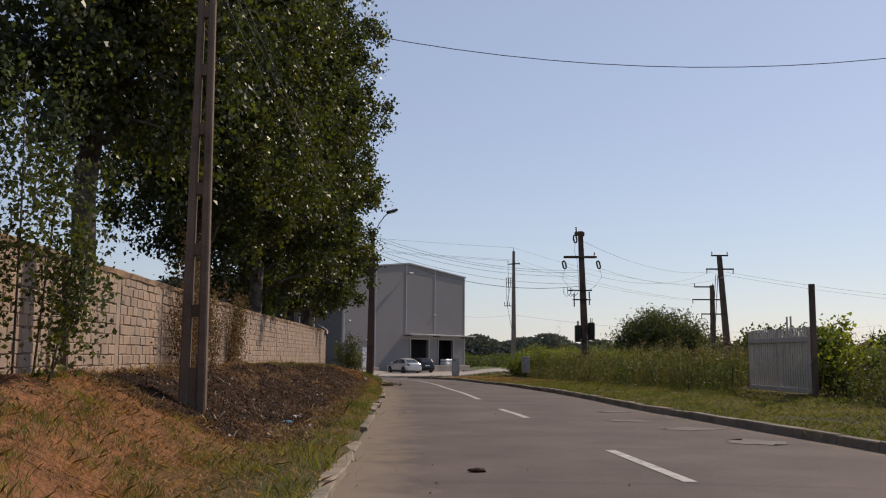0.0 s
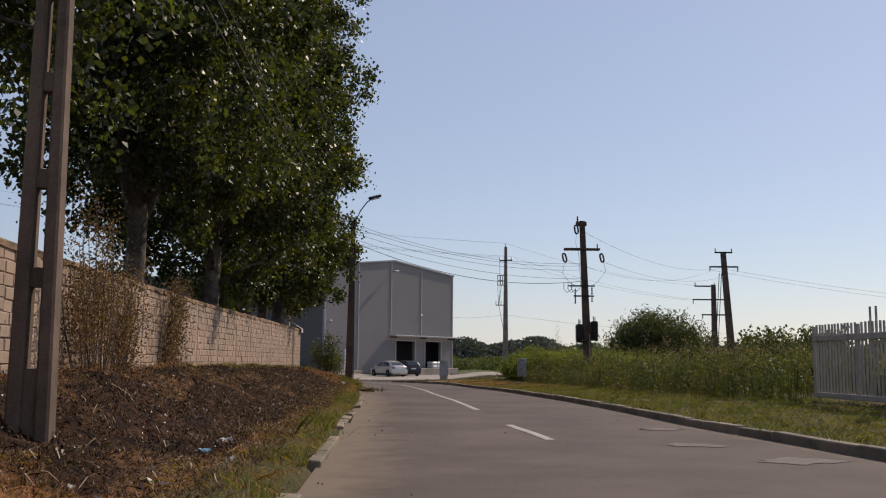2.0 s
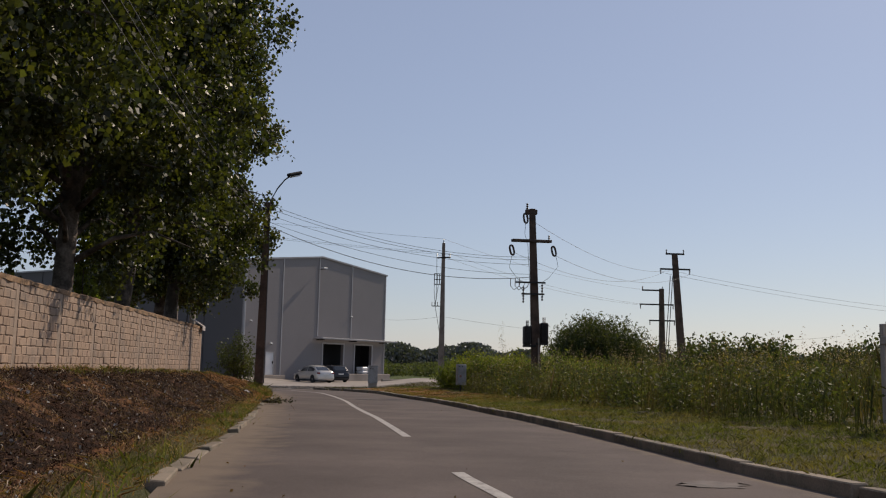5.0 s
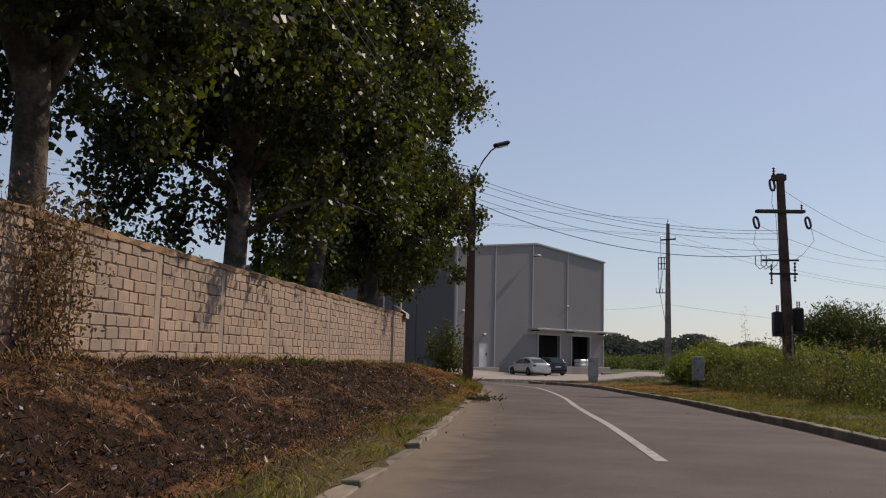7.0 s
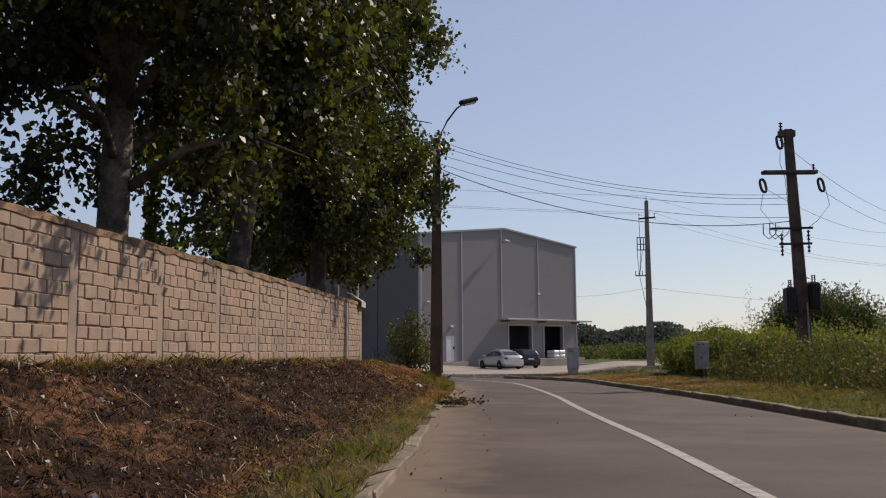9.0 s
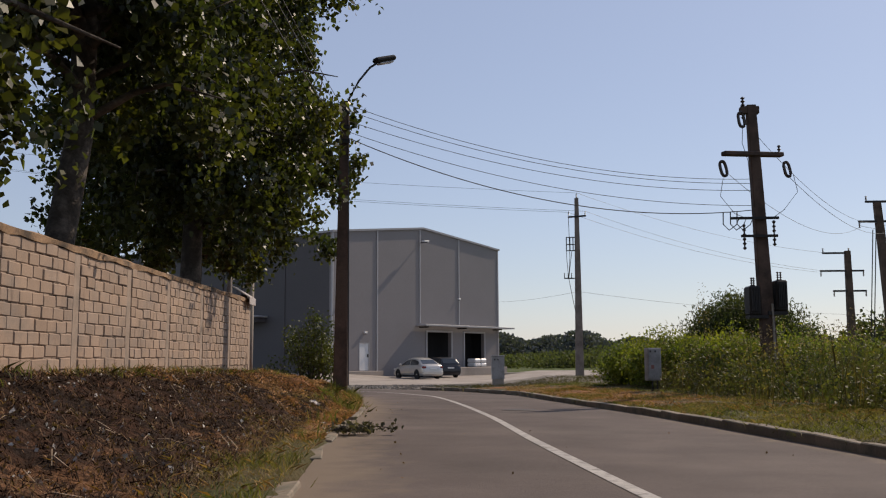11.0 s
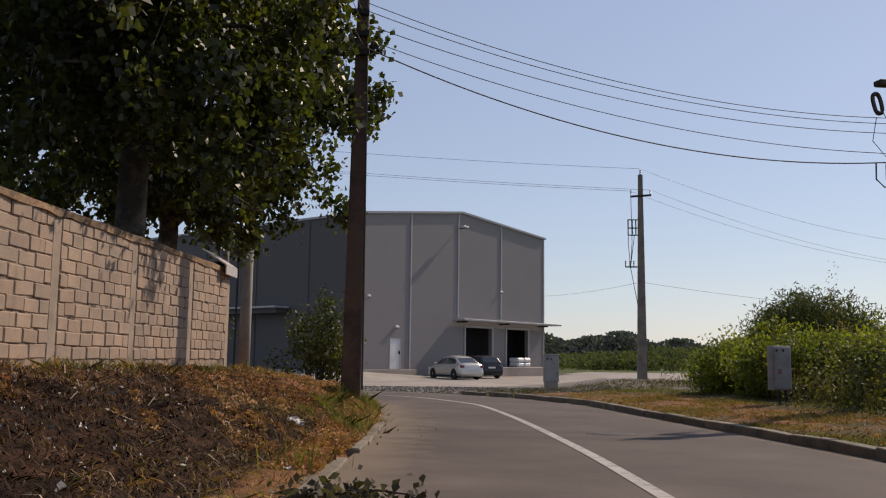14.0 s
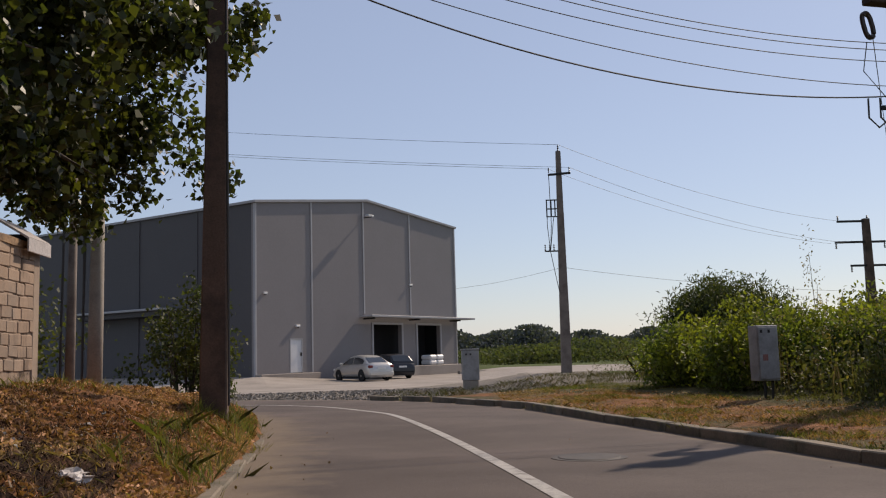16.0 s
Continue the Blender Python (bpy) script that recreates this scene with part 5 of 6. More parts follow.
estate_low = [(-2.2, 0.6, 0.86), (-2.17, 0.9, 0.94), (-2.0, 0.98, 0.98), (-1.4, 0.98, 1.0), (-0.6, 0.96, 1.0), (0.3, 0.94, 1.0), (0.95, 0.92, 0.99), (1.5, 0.86, 0.96), (1.9, 0.77, 0.9), (2.1, 0.66, 0.82), (2.17, 0.52, 0.72)]
estate_top = [(-2.14, 0.95, 0.98, 0.95), (-1.72, 0.96, 1.40, 0.82), (-1.0, 0.95, 1.47, 0.8), (-0.2, 0.95, 1.48, 0.8), (0.35, 0.94, 1.4, 0.82), (1.25, 0.9, 0.925, 0.95)]
CARX, CARY = -5.0, 87.1
car("parked_car", "silver saloon car parked on the concrete apron", (CARX, CARY, g1(CARX, CARY) + 0.03), 124, M_SILVER, 4.3, sedan_low, sedan_top)
car("parked_car", "dark estate car parked beside the silver saloon", (-3.85, 90.6, g1(-3.85, 90.6) + 0.03), 118, M_DARKCAR, 4.3, estate_low, estate_top)
sacks = thing("pallet_load", "pale wrapped sacks on the loading dock", "goods", (0, 0, 0))
sacks.matrix_world = warehouse.matrix_world @ pose(15.0, -0.5, 0.3)
for k in range(4):
    part("sack", boxm(-0.75 + (k % 2) * 0.78, -0.0 + (k % 2) * 0.78, -0.4, 0.4, (k // 2) * 0.32, 0.31 + (k // 2) * 0.32, bevel=0.09), M_DOOR, sacks)
bw = thing("dock_kerb", "low dark concrete edge beside the dock ramp", "kerb", (0, 0, 0))
bw.matrix_world = warehouse.matrix_world @ pose(14.2, -3.0, -0.3, 0, 0, -22)
part("edge", boxm(-0.0, 4.4, -0.12, 0.12, -0.2, 0.2, bevel=0.03), M_POLEL, bw)

# ---- grass, weeds and litter ----
rg = np.random.default_rng(21)


def scatter(n, x0, x1, y0, y1, keep):
    x, y = rg.uniform(x0, x1, n), rg.uniform(y0, y1, n)
    lat, idx = lateral(x, y)
    dl, dr = -lat - HALF_L[idx], lat - HALF_R[idx]
    k = keep(x, y, dl, dr)
    x, y = x[k], y[k]
    return np.stack([x, y, gz(x, y) - 0.01], 1)


def patchy(x, y, s=1.0):
    return np.sin(x * 2.1 * s + 1.3) * np.sin(y * 1.3 * s + 0.7) + 0.6 * np.sin(x * 5.3 * s + y * 3.1 * s)


def stuff(name, v, f, material, label, category):
    return tagged(mesh_np(name, v, f, material), label, category, kind="stuff")


# left strip by the kerb
b = scatter(210000, -8, 0.5, 1, 60, lambda x, y, dl, dr: (dl > 0.02) & (dl < 0.5 + 0.3 * np.sin(y * 0.9) + 0.25 * np.sin(y * 2.7) + 2.5 * (y < 13.5) - 0.75 * ((y > 37) & (y < 46.5))) & (patchy(x, y) + 0.6 * patchy(x, y, 2.3) > -0.15) & (x > wall_x(y) + 0.1))
v, f = blades(b, 0.10, 0.007, rg, 0.6)
stuff("verge_grass", v, f, M_GRASS, "short patchy grass along the kerb by the bank", "grass")
b = scatter(16000, -8, 0.5, 6, 62, lambda x, y, dl, dr: (dl > -0.1) & (dl < 0.55) & (np.sin(y * 1.7) + np.sin(y * 0.63 + 1) + 0.5 * np.sin(y * 5) > 0.75))
v, f = blades(b, 0.24, 0.012, rg, 0.45)
stuff("grass_tufts", v, f, M_GRASS, "taller grass tufts spilling over the kerb", "grass")
b = scatter(26000, -8, 0.5, 45.0, 51, lambda x, y, dl, dr: (dl > -0.05) & (dl < 0.9) & (patchy(x, y, 1.7) > 0.25))
v, f = blades(b, 0.2, 0.007, rg, 0.7)
stuff("grass_tufts", v, f, M_GRASS, "bright green grass clump beside the lamp pole", "grass")
b = scatter(150000, -8, 0.5, 4, 46, lambda x, y, dl, dr: (dl > 0.1) & (dl < 1.15 + 0.25 * np.sin(y * 1.3)) & (x > wall_x(y) + 0.1))
v, f = blades(b[::5], 0.05, 0.008, rg, 1.0)
stuff("verge_grass", v, f, M_GRASS, "short thin grass along the kerb", "grass")
v, f = blades(b[1::2], 0.06, 0.007, rg, 1.3)
stuff("dry_grass", v, f, M_DRY, "dry straw mixed into the kerbside grass", "grass")
# dry straw on the bank
b = scatter(150000, -8, 0.5, 1, 62, lambda x, y, dl, dr: (dl > 0.7) & (x > wall_x(np.minimum(y, 50.2)) + 0.02) & np.where((y > 13) & (y < 44), rust(x, y) > rg.uniform(0.05, 0.9, len(x)), patchy(x, y, 0.7) > -0.3))
v, f = blades(b, 0.05, 0.005, rg, 1.2)
stuff("dry_grass", v, f, M_DRY, "dry straw and dead grass on the bank", "grass")
b = scatter(26000, -8, 0.5, 12, 46, lambda x, y, dl, dr: (x < wall_x(y) + 0.5) & (x > wall_x(y) + 0.03))
v, f = blades(b, 0.13, 0.012, rg, 0.6)
stuff("dry_grass", v, f, M_DRY, "dry grass fringe at the foot of the wall", "grass")
b = scatter(60000, -6, 0.5, 3, 14.5, lambda x, y, dl, dr: (dl > 1.3) & (x > wall_x(y) + 0.02) & (patchy(x, y, 0.7) > -0.8))
v, f = blades(b, 0.055, 0.006, rg, 1.1)
stuff("dry_grass", v, f, M_DRY, "orange-brown dry grass before the burnt patch", "grass")
# charred stalks
b = scatter(90000, -8, 0.5, 13.5, 47, lambda x, y, dl, dr: (dl > 1.0) & (x > wall_x(y) + 0.4))
v, f = blades(b, 0.035, 0.006, rg, 1.8)
stuff("charred_stalks", v, f, M_CHAR, "charred stalks on the burnt bank", "ash")
b = scatter(8000, -8, 0.5, 13.5, 48, lambda x, y, dl, dr: (dl > 0.8) & (x > wall_x(y) + 0.2))
b[:, 2] += 0.03
v, f = leaves(b, 0.026 + 0.035 * rg.uniform(0, 1, len(b)) ** 5, rg, 0.7, 0.1, 0.5)
stuff("litter", v, f, M_LITTER, "scraps of pale litter and ash on the bank", "litter")

burn_zone = lambda x, y, dl: (dl > np.interp(y, [30, 40], [0.9, 0.45])) & (x > wall_x(y) + 0.35) & (y + 0.8 * dl < 47.5)
b = scatter(70000, -8, 0.5, 13.3, 48.5, lambda x, y, dl, dr: burn_zone(x, y, dl) & (rust(x, y) < rg.uniform(0.1, 0.9, len(x))))
b[:, 2] += 0.008
v, f = leaves(b, 0.038, rg, 0.4, 0.0, 0.8)
stuff("charred_scraps", v, f, M_CHAR, "black charred scraps covering the bank", "ash")
# fallen stalks lying over the bank: short charred ones, brown ones, a few long pale ones


def stalks(n, y0, y1, lo, hi, w, material, label, rise=0.03):
    b = scatter(n, -8, 0.5, y0, y1, lambda x, y, dl, dr: (dl > 0.55) & (x > wall_x(np.minimum(y, 50.2)) + 0.05))
    m = len(b)
    b[:, 2] += 0.02
    a = rg.uniform(0, 2 * math.pi, m)
    ln = rg.uniform(lo, hi, m)
    slope = (gz(b[:, 0] + np.cos(a) * 0.1, b[:, 1] + np.sin(a) * 0.1) - gz(b[:, 0] - np.cos(a) * 0.1, b[:, 1] - np.sin(a) * 0.1)) / 0.2
    d = np.stack([np.cos(a), np.sin(a), slope + rg.normal(size=m) * 0.18], 1) * ln[:, None] * 0.5
    side = np.stack([-np.sin(a), np.cos(a), np.zeros(m)], 1)
    bow = side * (rg.normal(size=m) * ln * 0.12)[:, None] + np.array([0, 0, 1.0]) * (rise * rg.uniform(0.2, 1, m))[:, None]
    side = side * w
    v = np.stack([b - d - side, b - d + side, b + bow + side, b + bow - side, b + d + side * 0.4, b + d - side * 0.4], 1).reshape(-1, 3)
    q = np.arange(m)[:, None] * 6
    stuff("dry_stalks", v, np.concatenate([q + np.array([0, 1, 2, 3]), q + np.array([3, 2, 4, 5])]), material, label, "litter")


stalks(70000, 13.3, 48, 0.03, 0.14, 0.0035, M_CHAR, "charred stalks strewn over the burnt bank", 0.05)
stalks(26000, 8, 52, 0.03, 0.16, 0.003, M_VINE, "brown dry stalks strewn over the burnt bank", 0.05)
stalks(1500, 13.5, 50, 0.1, 0.42, 0.0045, M_STRAW, "long pale dead stalks on the bank", 0.06)
b = scatter(60000, -8, 0.5, 9, 60, lambda x, y, dl, dr: (dl > 0.6) & (x > wall_x(np.minimum(y, 50.2)) + 0.03) & (patchy(x, y, 0.6) > np.where((y > 12) & (y < 43), -0.15, -0.6)))
b[:, 2] += 0.015
v, f = leaves(b, 0.042, rg, 0.6, 0.1, 0.6)
stuff("dead_leaves", v, f, M_VINE, "brown dead leaves on the bank", "litter")
b = scatter(330000, -9, 0.5, 38, 58, lambda x, y, dl, dr: (dl > 0.0) & (x > wall_x(np.minimum(y, 50.2)) + 0.05) & (patchy(x, y, 0.8) + 0.5 * patchy(x, y, 2.7) > np.interp(y + 0.8 * dl, [40.5, 44.5, 47.5], [1.25, 0.4, -1.1]) - 0.9 * (dl < 0.6)))
b[:, 2] += 0.012
v, f = leaves(b, 0.055, rg, 0.55, 0.05, 0.7)
stuff("dead_leaves", v, f, M_DEAD, "orange-brown dead leaves at the end of the bank", "litter")
b = scatter(30000, 0, 12, 44, 62, lambda x, y, dl, dr: (dr > 0.3) & (dr < 2.9) & (patchy(x, y, 0.8) > -0.5))
b[:, 2] += 0.012
v, f = leaves(b, 0.05, rg, 0.5, 0.05, 0.7)
stuff("dead_leaves", v, f, M_DEAD, "orange-brown dead leaves on the verge by the shrubs", "litter")
b = scatter(30000, -8, 0.5, 30, 52, lambda x, y, dl, dr: (x < wall_x(np.minimum(y, 50.2)) + 0.85) & (x > wall_x(np.minimum(y, 50.2)) + 0.06) & (patchy(x, y) > -0.6))
v, f = blades(b, 0.13, 0.008, rg, 0.6)
stuff("verge_grass", v, f, M_GRASS, "green and yellow grass at the foot of the wall", "grass")
b = scatter(9000, -9, 2, 62.8, 72.5, lambda x, y, dl, dr: (dr > 0.1) & (y < np.interp(x, [p[0] for p in FRONT], [p[1] for p in FRONT])))
b[:, 2] += 0.02
v, f = leaves(b, 0.06, rg, 0.9, 0.0, 0.6)
stuff("gravel", v, f, M_STONE, "loose pale gravel before the apron", "gravel")

# right verge
b = scatter(300000, 1, 12, 4, 62, lambda x, y, dl, dr: (dr > 0.12) & (dr < 4.0) & (patchy(x, y) > np.interp(y, [42, 48, 58, 62], [-0.9, 0.45, 0.45, -0.9])))
v, f = blades(b, 0.07, 0.009, rg, 0.8)
stuff("verge_grass", v, f, M_GRASS, "mown patchy grass verge", "grass")
b = scatter(110000, 0, 14, 40, 64, lambda x, y, dl, dr: (dr > 0.15) & (dr < 2.6) & (patchy(x, y) > -0.2))
v, f = blades(b, 0.07, 0.007, rg, 1.1)
stuff("dry_grass", v, f, M_DRY, "dry grass and dead leaves by the kerb", "grass")
# tall weeds
edge = lambda y: np.interp(y, [10, 22, 30, 45, 53, 64], [4.0, 3.4, 2.6, 2.3, 2.6, 3.9])
tall = lambda x, y, dl, dr: (dr > edge(y) + 0.35 * np.sin(y * 1.9) + 0.25 * np.sin(y * 4.3)) & ~((np.abs(x - 7.9) < 0.75) & (y > 22) & (y < 27.2))
b = scatter(34000, 4, 24, 12, 66, tall)
hw = np.interp(b[:, 1], [40, 50], [0.9, 0.6]) + 0.38 * np.sin(b[:, 0] * 1.1 + b[:, 1] * 0.6) * np.sin(b[:, 1] * 0.37) + 0.26 * np.sin(b[:, 1] * 1.7 + 2 * b[:, 0]) + 0.12 * np.sin(b[:, 0] * 4.1)
v, f = blades(b, np.maximum(hw, 0.3), 0.012, rg, 0.18)
stuff("tall_weeds", v, f, M_WEED, "tall dry weeds and grasses behind the verge", "weeds")
b = scatter(13000, 4, 26, 12, 70, tall)
n = len(b)
rep = np.repeat(b, 7, 0)
rep[:, 2] += rg.uniform(0.05, 1.05, len(rep)) * (0.85 + 0.25 * np.sin(rep[:, 0] * 1.3 + rep[:, 1] * 0.8))
rep[:, :2] += rg.normal(size=(len(rep), 2)) * 0.1
v, f = leaves(rep, 0.10, rg, 0.22, -0.6)
stuff("weed_leaves", v, f, M_WEED, "leafy weeds behind the verge", "weeds")
front = lambda x, y, dl, dr: tall(x, y, dl, dr) & (dr < edge(y) + 1.6)
b = scatter(22000, 4, 26, 12, 70, front)
b = b[patchy(b[:, 0], b[:, 1], 0.45) > -0.45]
rep = np.repeat(b, 8, 0)
rep[:, 2] += rg.uniform(0.0, 0.95, len(rep)) ** 1.3 * (0.8 + 0.35 * np.sin(rep[:, 0] * 1.7 + rep[:, 1] * 1.1))
rep[:, :2] += rg.normal(size=(len(rep), 2)) * 0.12
v, f = leaves(rep, 0.085, rg, 0.6, 0.2)
stuff("weed_leaves", v, f, M_BROAD, "broad-leaved weeds along the verge", "weeds")
b = scatter(5000, 4, 24, 12, 66, tall)
rep = np.repeat(b[patchy(b[:, 0], b[:, 1], 0.5) > 0.15], 14, 0)
rep[:, 2] += rg.uniform(0.25, 1.15, len(rep))
rep[:, :2] += rg.normal(size=(len(rep), 2)) * 0.12
v, f = leaves(rep, 0.055, rg, 0.5, 0.4)
stuff("withered_weeds", v, f, M_DRY2, "withered yellow-brown leaves among the weeds", "weeds")
b = scatter(2600, 4, 22, 14, 62, tall)
rep = np.repeat(b, 10, 0)
rep[:, 2] += np.repeat(rg.uniform(1.05, 1.5, len(b)), 10) + rg.uniform(-0.12, 0.1, len(rep))
rep[:, :2] += rg.normal(size=(len(rep), 2)) * 0.035
v, f = leaves(rep, 0.035, rg, 0.5, -0.3)
stuff("seed_heads", v, f, M_SEED, "pale seed heads above the weeds", "weeds")
v, f = blades(b, 1.35, 0.010, rg, 0.05)
stuff("weed_stems", v, f, M_WEED, "thin upright weed stems", "weeds")
# leafy weed mounds of uneven height
rm = np.random.default_rng(61)
mounds = {0: [], 1: []}
for k in range(420):
    y = rm.uniform(15, 62)
    x = float(np.interp(y, CL[:220, 1], CL[:220, 0])) + 3.0 + float(edge(y)) + rm.uniform(0.1, 1.0) ** 1.6 * 11
    if abs(x - 7.9) < 0.9 and 22 < y < 27.2:
        continue
    r, h, m = rm.uniform(0.3, 0.75), rm.uniform(0.55, 1.35) * (0.75 if 44 < y < 56 else 1.0), 260
    p = unit(rm.normal(size=(m, 3))) * rm.uniform(0.55, 1.0, m)[:, None] ** 0.5 * np.array([r, r, h])
    p[:, 2] = np.abs(p[:, 2]) * (1 + 0.25 * np.sin(p[:, 0] * 9 + k)) + rm.uniform(0, 0.1, m)
    mounds[int(rm.uniform() < 0.35)].append(p + np.array([x, y, g1(x, y)]))
v, f = leaves(np.concatenate(mounds[0]), 0.075, rm, 0.45, 0.1, 0.5)
stuff("weed_mounds", v, f, M_MOUND, "mounds of dark green leafy weeds behind the verge", "weeds")
v, f = leaves(np.concatenate(mounds[1]), 0.065, rm, 0.4, 0.1, 0.5)
stuff("weed_mounds", v, f, M_BROAD, "mounds of olive leafy weeds behind the verge", "weeds")
b = scatter(60000, 0, 10, 10, 60, lambda x, y, dl, dr: (dr > -0.04) & (dr < 0.3) & (np.sin(y * 1.3) + np.sin(y * 0.47 + 2) + 0.6 * np.sin(y * 4.1) > 0.1))
b[:, 2] = np.maximum(b[:, 2], zroad(b[:, 1]) + 0.06)
v, f = blades(b, 0.09, 0.007, rg, 0.9)
stuff("grass_tufts", v, f, M_GRASS, "grass creeping over the kerb of the verge", "grass")
# gravelly strip with low plants by the cabinet
b = scatter(16000, -3, 6, 61, 76, lambda x, y, dl, dr: (dr > 0.2) & (patchy(x, y) > 0.1) & (y < 71 + x))
v, f = blades(b, 0.16, 0.008, rg, 0.7)
stuff("low_weeds", v, f, M_WEED, "low green weeds beside the cabinet", "weeds")

# dry climbers on the wall
for k, (yc, wd, hi, n) in enumerate([(26.5, 0.85, 0.1, 2300), (23.0, 0.4, 0.2, 700)]):
    rv = np.random.default_rng(90 + k)
    vine = thing("dry_vine", "withered brown climber hanging on the wall", "climbing plant", (0, 0, 0), group="dry climbers")
    bm = bmesh.new()
    cs = []
    for s in range(22):
        y0 = yc + rv.normal() * wd * 0.4
        x0 = float(wall_x(y0)) + 0.05
        zt = float(wall_top(y0)) + hi * rv.uniform(-0.6, 1.0)
        pts = [(x0 + 0.05 * rv.uniform(0, 1) + 0.12 * f, y0 + rv.normal() * 0.12 + (f - 0.5) * rv.normal() * 0.5, float(wall_base(y0)) - 0.03 + (zt - float(wall_base(y0))) * f) for f in np.linspace(0, 1, 6)]
        tube(bm, pts, [0.012, 0.01, 0.009, 0.007, 0.005, 0.003], 4)
        cs += pts[1:]
    part("stem", bm, M_BARK, vine)
    cs = np.array(cs)
    c = cs[rv.integers(len(cs), size=n)] + np.abs(rv.normal(size=(n, 3))) * np.array([0.12, 0, 0]) + rv.normal(size=(n, 3)) * np.array([0.03, 0.16, 0.16])
    v, f = leaves(c, 0.06, rv, 0.5, 0.5)
    mesh_np("foliage", v, f, M_VINE, vine)

# stake leaning on the wall, sheet-metal cover on the wall's end
stk = thing("wooden_stake", "dark weathered stake leaning against the wall", "stake", (0, 0, 0))
bm = bmesh.new()
tube(bm, [(-4.44, 14.3, 0.5), (-4.49, 14.33, 1.5), (-4.54, 14.36, 2.35)], [0.05, 0.045, 0.04], 7)
part("shaft", bm, M_POLE, stk)
cov = thing("metal_cover", "bent pale sheet-metal cover on the wall's end", "cover", (-6.68, 49.9, 2.5), 4)
part("sheet", boxm(-0.26, 0.24, -0.4, 0.42, -0.014, 0.014, bevel=0.005, m=pose(0, 0, 0.06, 0, 32, 0)), M_FILM, cov)
part("lip", boxm(0.2, 0.222, -0.4, 0.42, -0.24, -0.07, bevel=0.005), M_FILM, cov)
part("bracket", boxm(-0.2, 0.05, -0.2, 0.2, -0.1, 0.0, bevel=0.01), M_METAL, cov)

for k, (x, y, s, m_s, lab) in enumerate([(-2.2, 17.25, 0.07, M_BLUE, "crumpled pale blue plastic scrap"), (-2.3, 18.6, 0.09, M_FILM, "crumpled whitish plastic scrap"), (-3.95, 44.4, 0.15, M_FILM, "crumpled pale pinkish plastic bag"), (-4.6, 46.5, 0.06, M_FILM, "crumpled whitish plastic scrap"), (-3.2, 41.2, 0.05, M_FILM, "crumpled whitish plastic scrap")]):
    rq = np.random.default_rng(300 + k)
    bm = bmesh.new()
    bmesh.ops.create_icosphere(bm, subdivisions=3, radius=s)
    for vtx in bm.verts:
        c = vtx.co / s
        fold = 0.75 + 0.3 * math.sin(7 * c.x + 4 * c.y + k) * math.sin(6 * c.y - 3 * c.z) + 0.18 * float(rq.normal())
        vtx.co = Vector((vtx.co.x * 1.3, vtx.co.y * 0.9, vtx.co.z * 0.4)) * fold
    sc_ob = obj("plastic_scrap", bm, m_s)
    sc_ob.matrix_world = pose(x, y, g1(x, y) + s * 0.12, 0, 0, 40 * k)
    tagged(sc_ob, lab + " on the bank", "litter", group="scraps on the bank")

# small dark clod lying on the lane
rq = np.random.default_rng(410)
bm = bmesh.new()
bmesh.ops.create_icosphere(bm, subdivisions=2, radius=0.06)
for vtx in bm.verts:
    vtx.co = Vector((vtx.co.x * 1.6, vtx.co.y * 0.9, vtx.co.z * 0.45)) * float(rq.uniform(0.6, 1.2))
clod = obj("dirt_clod", bm, M_CHAR)
clod.matrix_world = pose(0.68, 11.8, float(zroad(11.8)) + 0.015, 0, 0, 12)
tagged(clod, "small dark clod of dirt lying on the asphalt", "litter")

# faded paint traces on the far lane
for k, (x, y, lx, ly) in enumerate([(3.40, 19.3, 0.9, 0.7), (4.05, 17.5, 1.1, 0.8), (3.60, 22.0, 0.7, 0.6), (4.40, 15.3, 0.9, 0.9)]):
    rp = np.random.default_rng(200 + k)
    bm = bmesh.new()
    ring = [bm.verts.new((lx / 2 * math.cos(q) * rp.uniform(0.55, 1.1), ly / 2 * math.sin(q) * rp.uniform(0.5, 1.1), 0.006)) for q in np.linspace(0, 2 * math.pi, 18, endpoint=False)]
    bm.faces.new(ring)
    bmesh.ops.triangulate(bm, faces=bm.faces[:])
    ob = obj("paint_trace", bm, M_TRACE)
    ob.matrix_world = pose(x, y, float(zroad(y)), 0, 0, 5 * k)
    tagged(ob, "faded pale trace of old paint on the asphalt", "road marking", group="paint traces", kind="structure")

# pebbles and scraps on the asphalt
b = scatter(700, -4, 5, 4, 60, lambda x, y, dl, dr: (dl < -0.05) & (dr < -0.1) & ((dl > -0.9) | (np.sin(x * 9.1 + y * 7.7) > 0.93)))
b[:, 2] = zroad(b[:, 1]) + 0.012
v, f = leaves(b, 0.026, rg, 0.8, 0.0, 0.6)
stuff("road_litter", v, f, M_VINE, "dead leaves and crumbs on the asphalt", "litter")

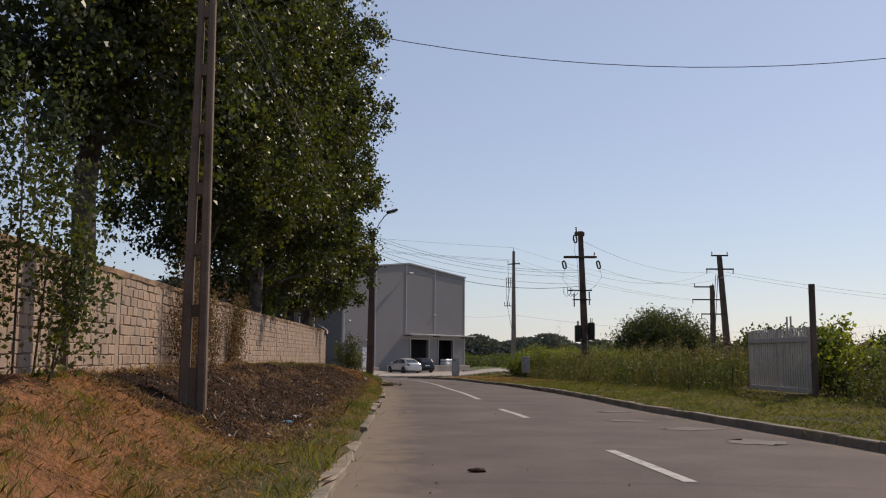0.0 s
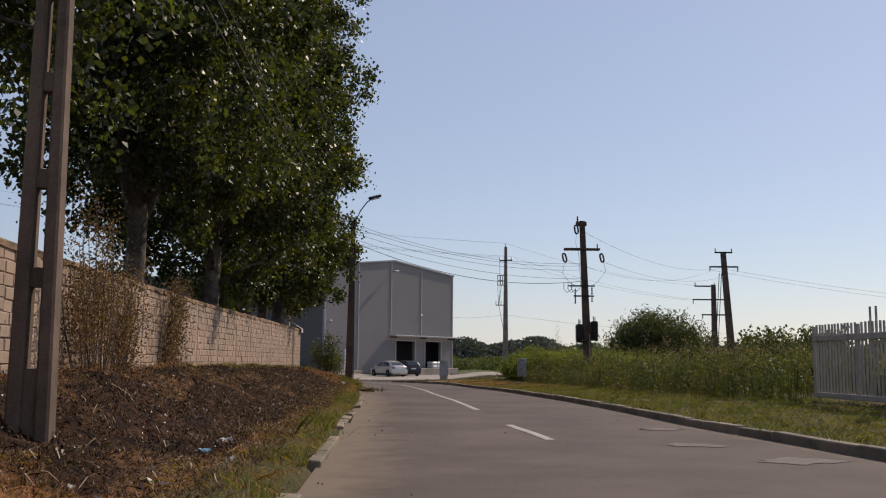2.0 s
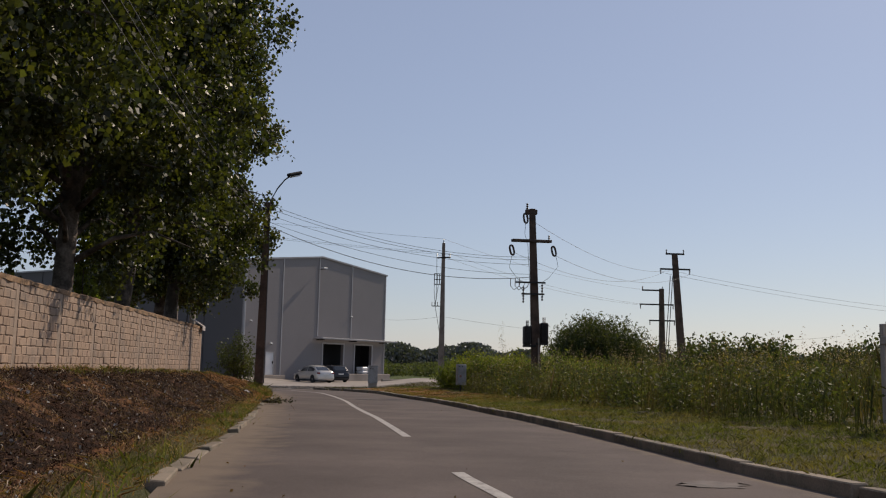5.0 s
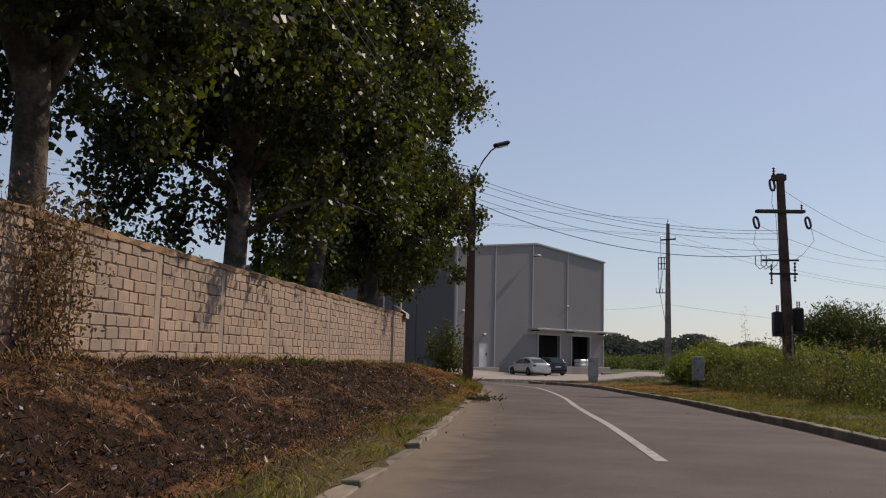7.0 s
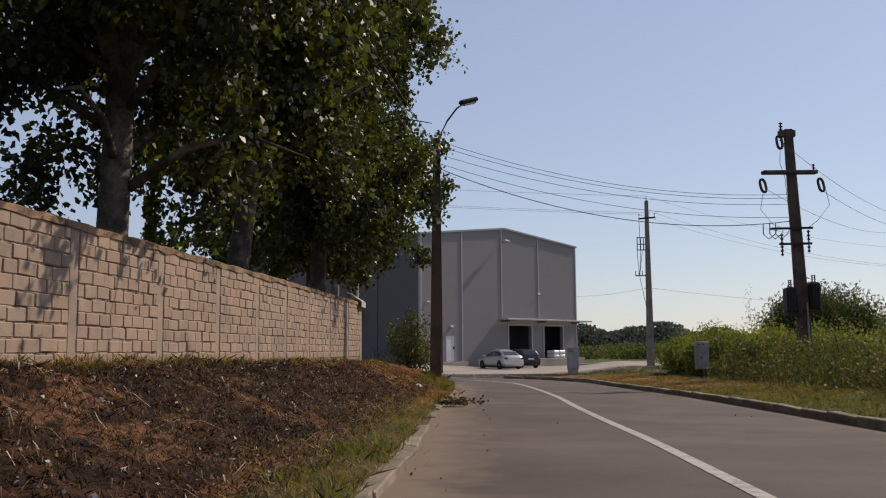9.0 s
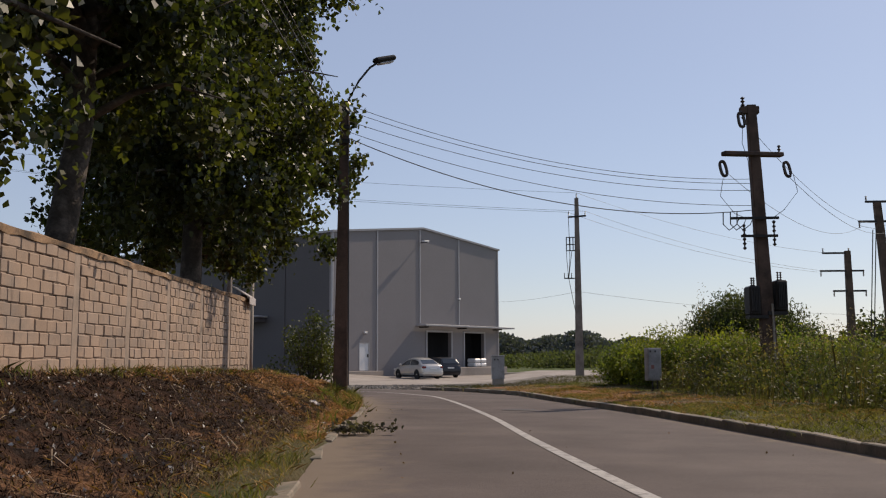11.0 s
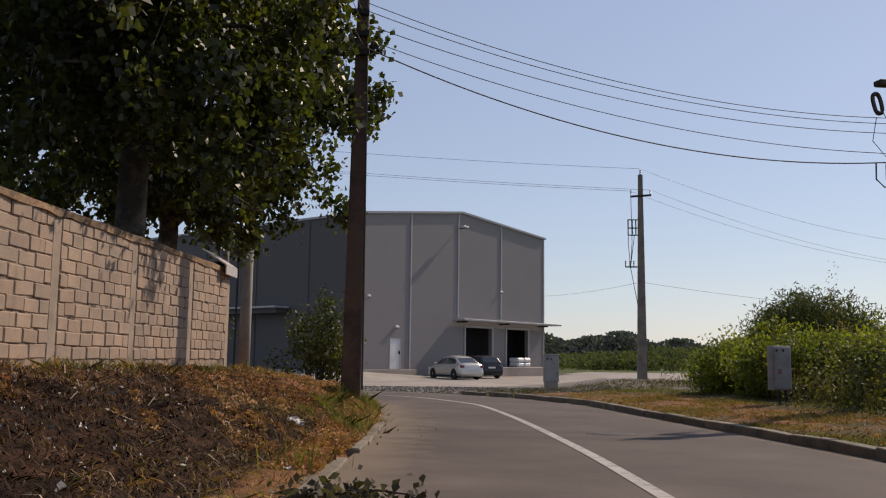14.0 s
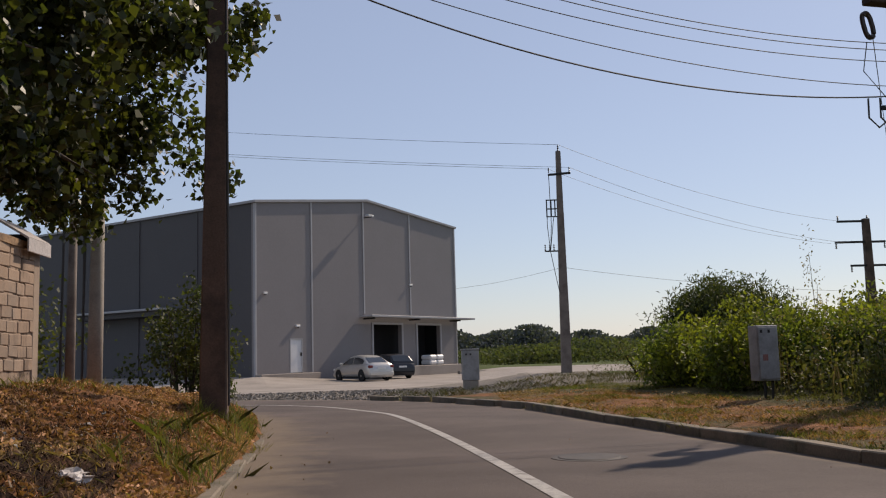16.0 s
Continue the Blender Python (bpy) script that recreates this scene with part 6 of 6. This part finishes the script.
# fallen branches on the road's edge
for k, (x, y) in enumerate([(-2.5, 39.8)]):
    rb = np.random.default_rng(130 + k)
    br = thing("fallen_branch", "fallen leafy branch lying on the asphalt edge", "branch", (x, y, float(zroad(y)) + 0.03), 20 + 40 * k)
    cs = []
    for s in range(9):
        a = rb.normal() * 0.6
        d = Vector((math.cos(a), math.sin(a), 0.08 * rb.uniform(0, 1)))
        o = Vector((rb.uniform(-0.5, 0.1), rb.normal() * 0.1, 0.02))
        e = o + d * rb.uniform(0.25, 0.6)
        bm = tube(bmesh.new(), [o, o.lerp(e, 0.5) + Vector((0, 0, 0.05)), e], [0.012, 0.008, 0.003], 5)
        part("twig", bm, M_BARK, br)
        cs += [tuple(o.lerp(e, q)) for q in (0.3, 0.5, 0.7, 0.9, 1.0)]
    cs = np.array(cs)
    c = cs[rb.integers(len(cs), size=300)] + rb.normal(size=(300, 3)) * 0.05
    c[:, 2] = np.abs(c[:, 2]) + 0.01
    v, f = leaves(c, 0.065, rb, 0.7, 0.1)
    mesh_np("leaves", v, f, M_DULL, br)

# ---- wall blocks ----
BL, BH = 0.335, 0.156
bmk = boxm(-0.016, 0.014, -BL / 2 + 0.006, BL / 2 - 0.006, -BH / 2 + 0.004, BH / 2 - 0.004, bevel=0.011)
me_block = bpy.data.meshes.new("block")
bmk.to_mesh(me_block)
bmk.free()
me_block.materials.append(M_BLOCK)
bv = np.array([tuple(q.co) for q in me_block.vertices])
bf = [tuple(p.vertices) for p in me_block.polygons]
rw = np.random.default_rng(8)
jv, jf = [], []
count = 0
bays = [-13.5] + PILLARS
for p0, p1 in zip(bays[:-1], bays[1:]):
    a0, a1 = p0 + 0.105, p1 - 0.105
    ym = (a0 + a1) / 2
    low_z, high_z = float(wall_base(ym)) + 0.02, float(wall_top(ym)) - 0.065
    rows = max(6, round((high_z - low_z) / BH))
    bh = (high_z - low_z) / rows
    for row in range(rows):
        n_b = max(1, round((a1 - a0) / BL) + (1 if row % 2 else 0))
        w = rw.uniform(0.75, 1.25, n_b)
        if row % 2:
            w[0] *= 0.55
            w[-1] *= 0.55
        w *= (a1 - a0) / w.sum()
        e = a0
        for ln in w:
            yc = e + ln / 2
            e += ln
            z = low_z + (row + 0.5) * bh
            a = math.degrees(math.atan2(-(float(wall_x(yc + 0.3)) - float(wall_x(yc - 0.3))), 0.6))
            m = (pose(float(wall_x(yc)) + rw.uniform(-0.009, 0.004), yc, z + rw.normal() * 0.006, rw.normal() * 1.3, 0, a)
                 @ Matrix.Diagonal((1, ln / BL * rw.uniform(0.95, 1.03), bh / BH * rw.uniform(0.94, 1.04), 1)))
            if 26.9 < yc < 36.0 and count < 300:
                ob = new("block", me_block)
                ob.parent = wall
                ob.matrix_world = m
                count += 1
            else:
                mm = np.array(m)
                off = len(jv) * len(bv)
                jv.append(bv @ mm[:3, :3].T + mm[:3, 3])
                jf += [[i + off for i in p] for p in bf]
me = bpy.data.meshes.new("block_courses")
me.from_pydata(np.concatenate(jv).tolist(), [], jf)
me.materials.append(M_BLOCKJ)
courses = new("block_courses", me)
courses.parent = wall
tagged(courses, "pale weathered blocks in courses", kind="stuff")

# ---- plan units to metres ----
for ob in list(scene.objects):
    if ob.parent is None and ob.type not in ("CAMERA", "LIGHT"):
        ob.matrix_world = Matrix.Scale(UNIT, 4) @ ob.matrix_basis
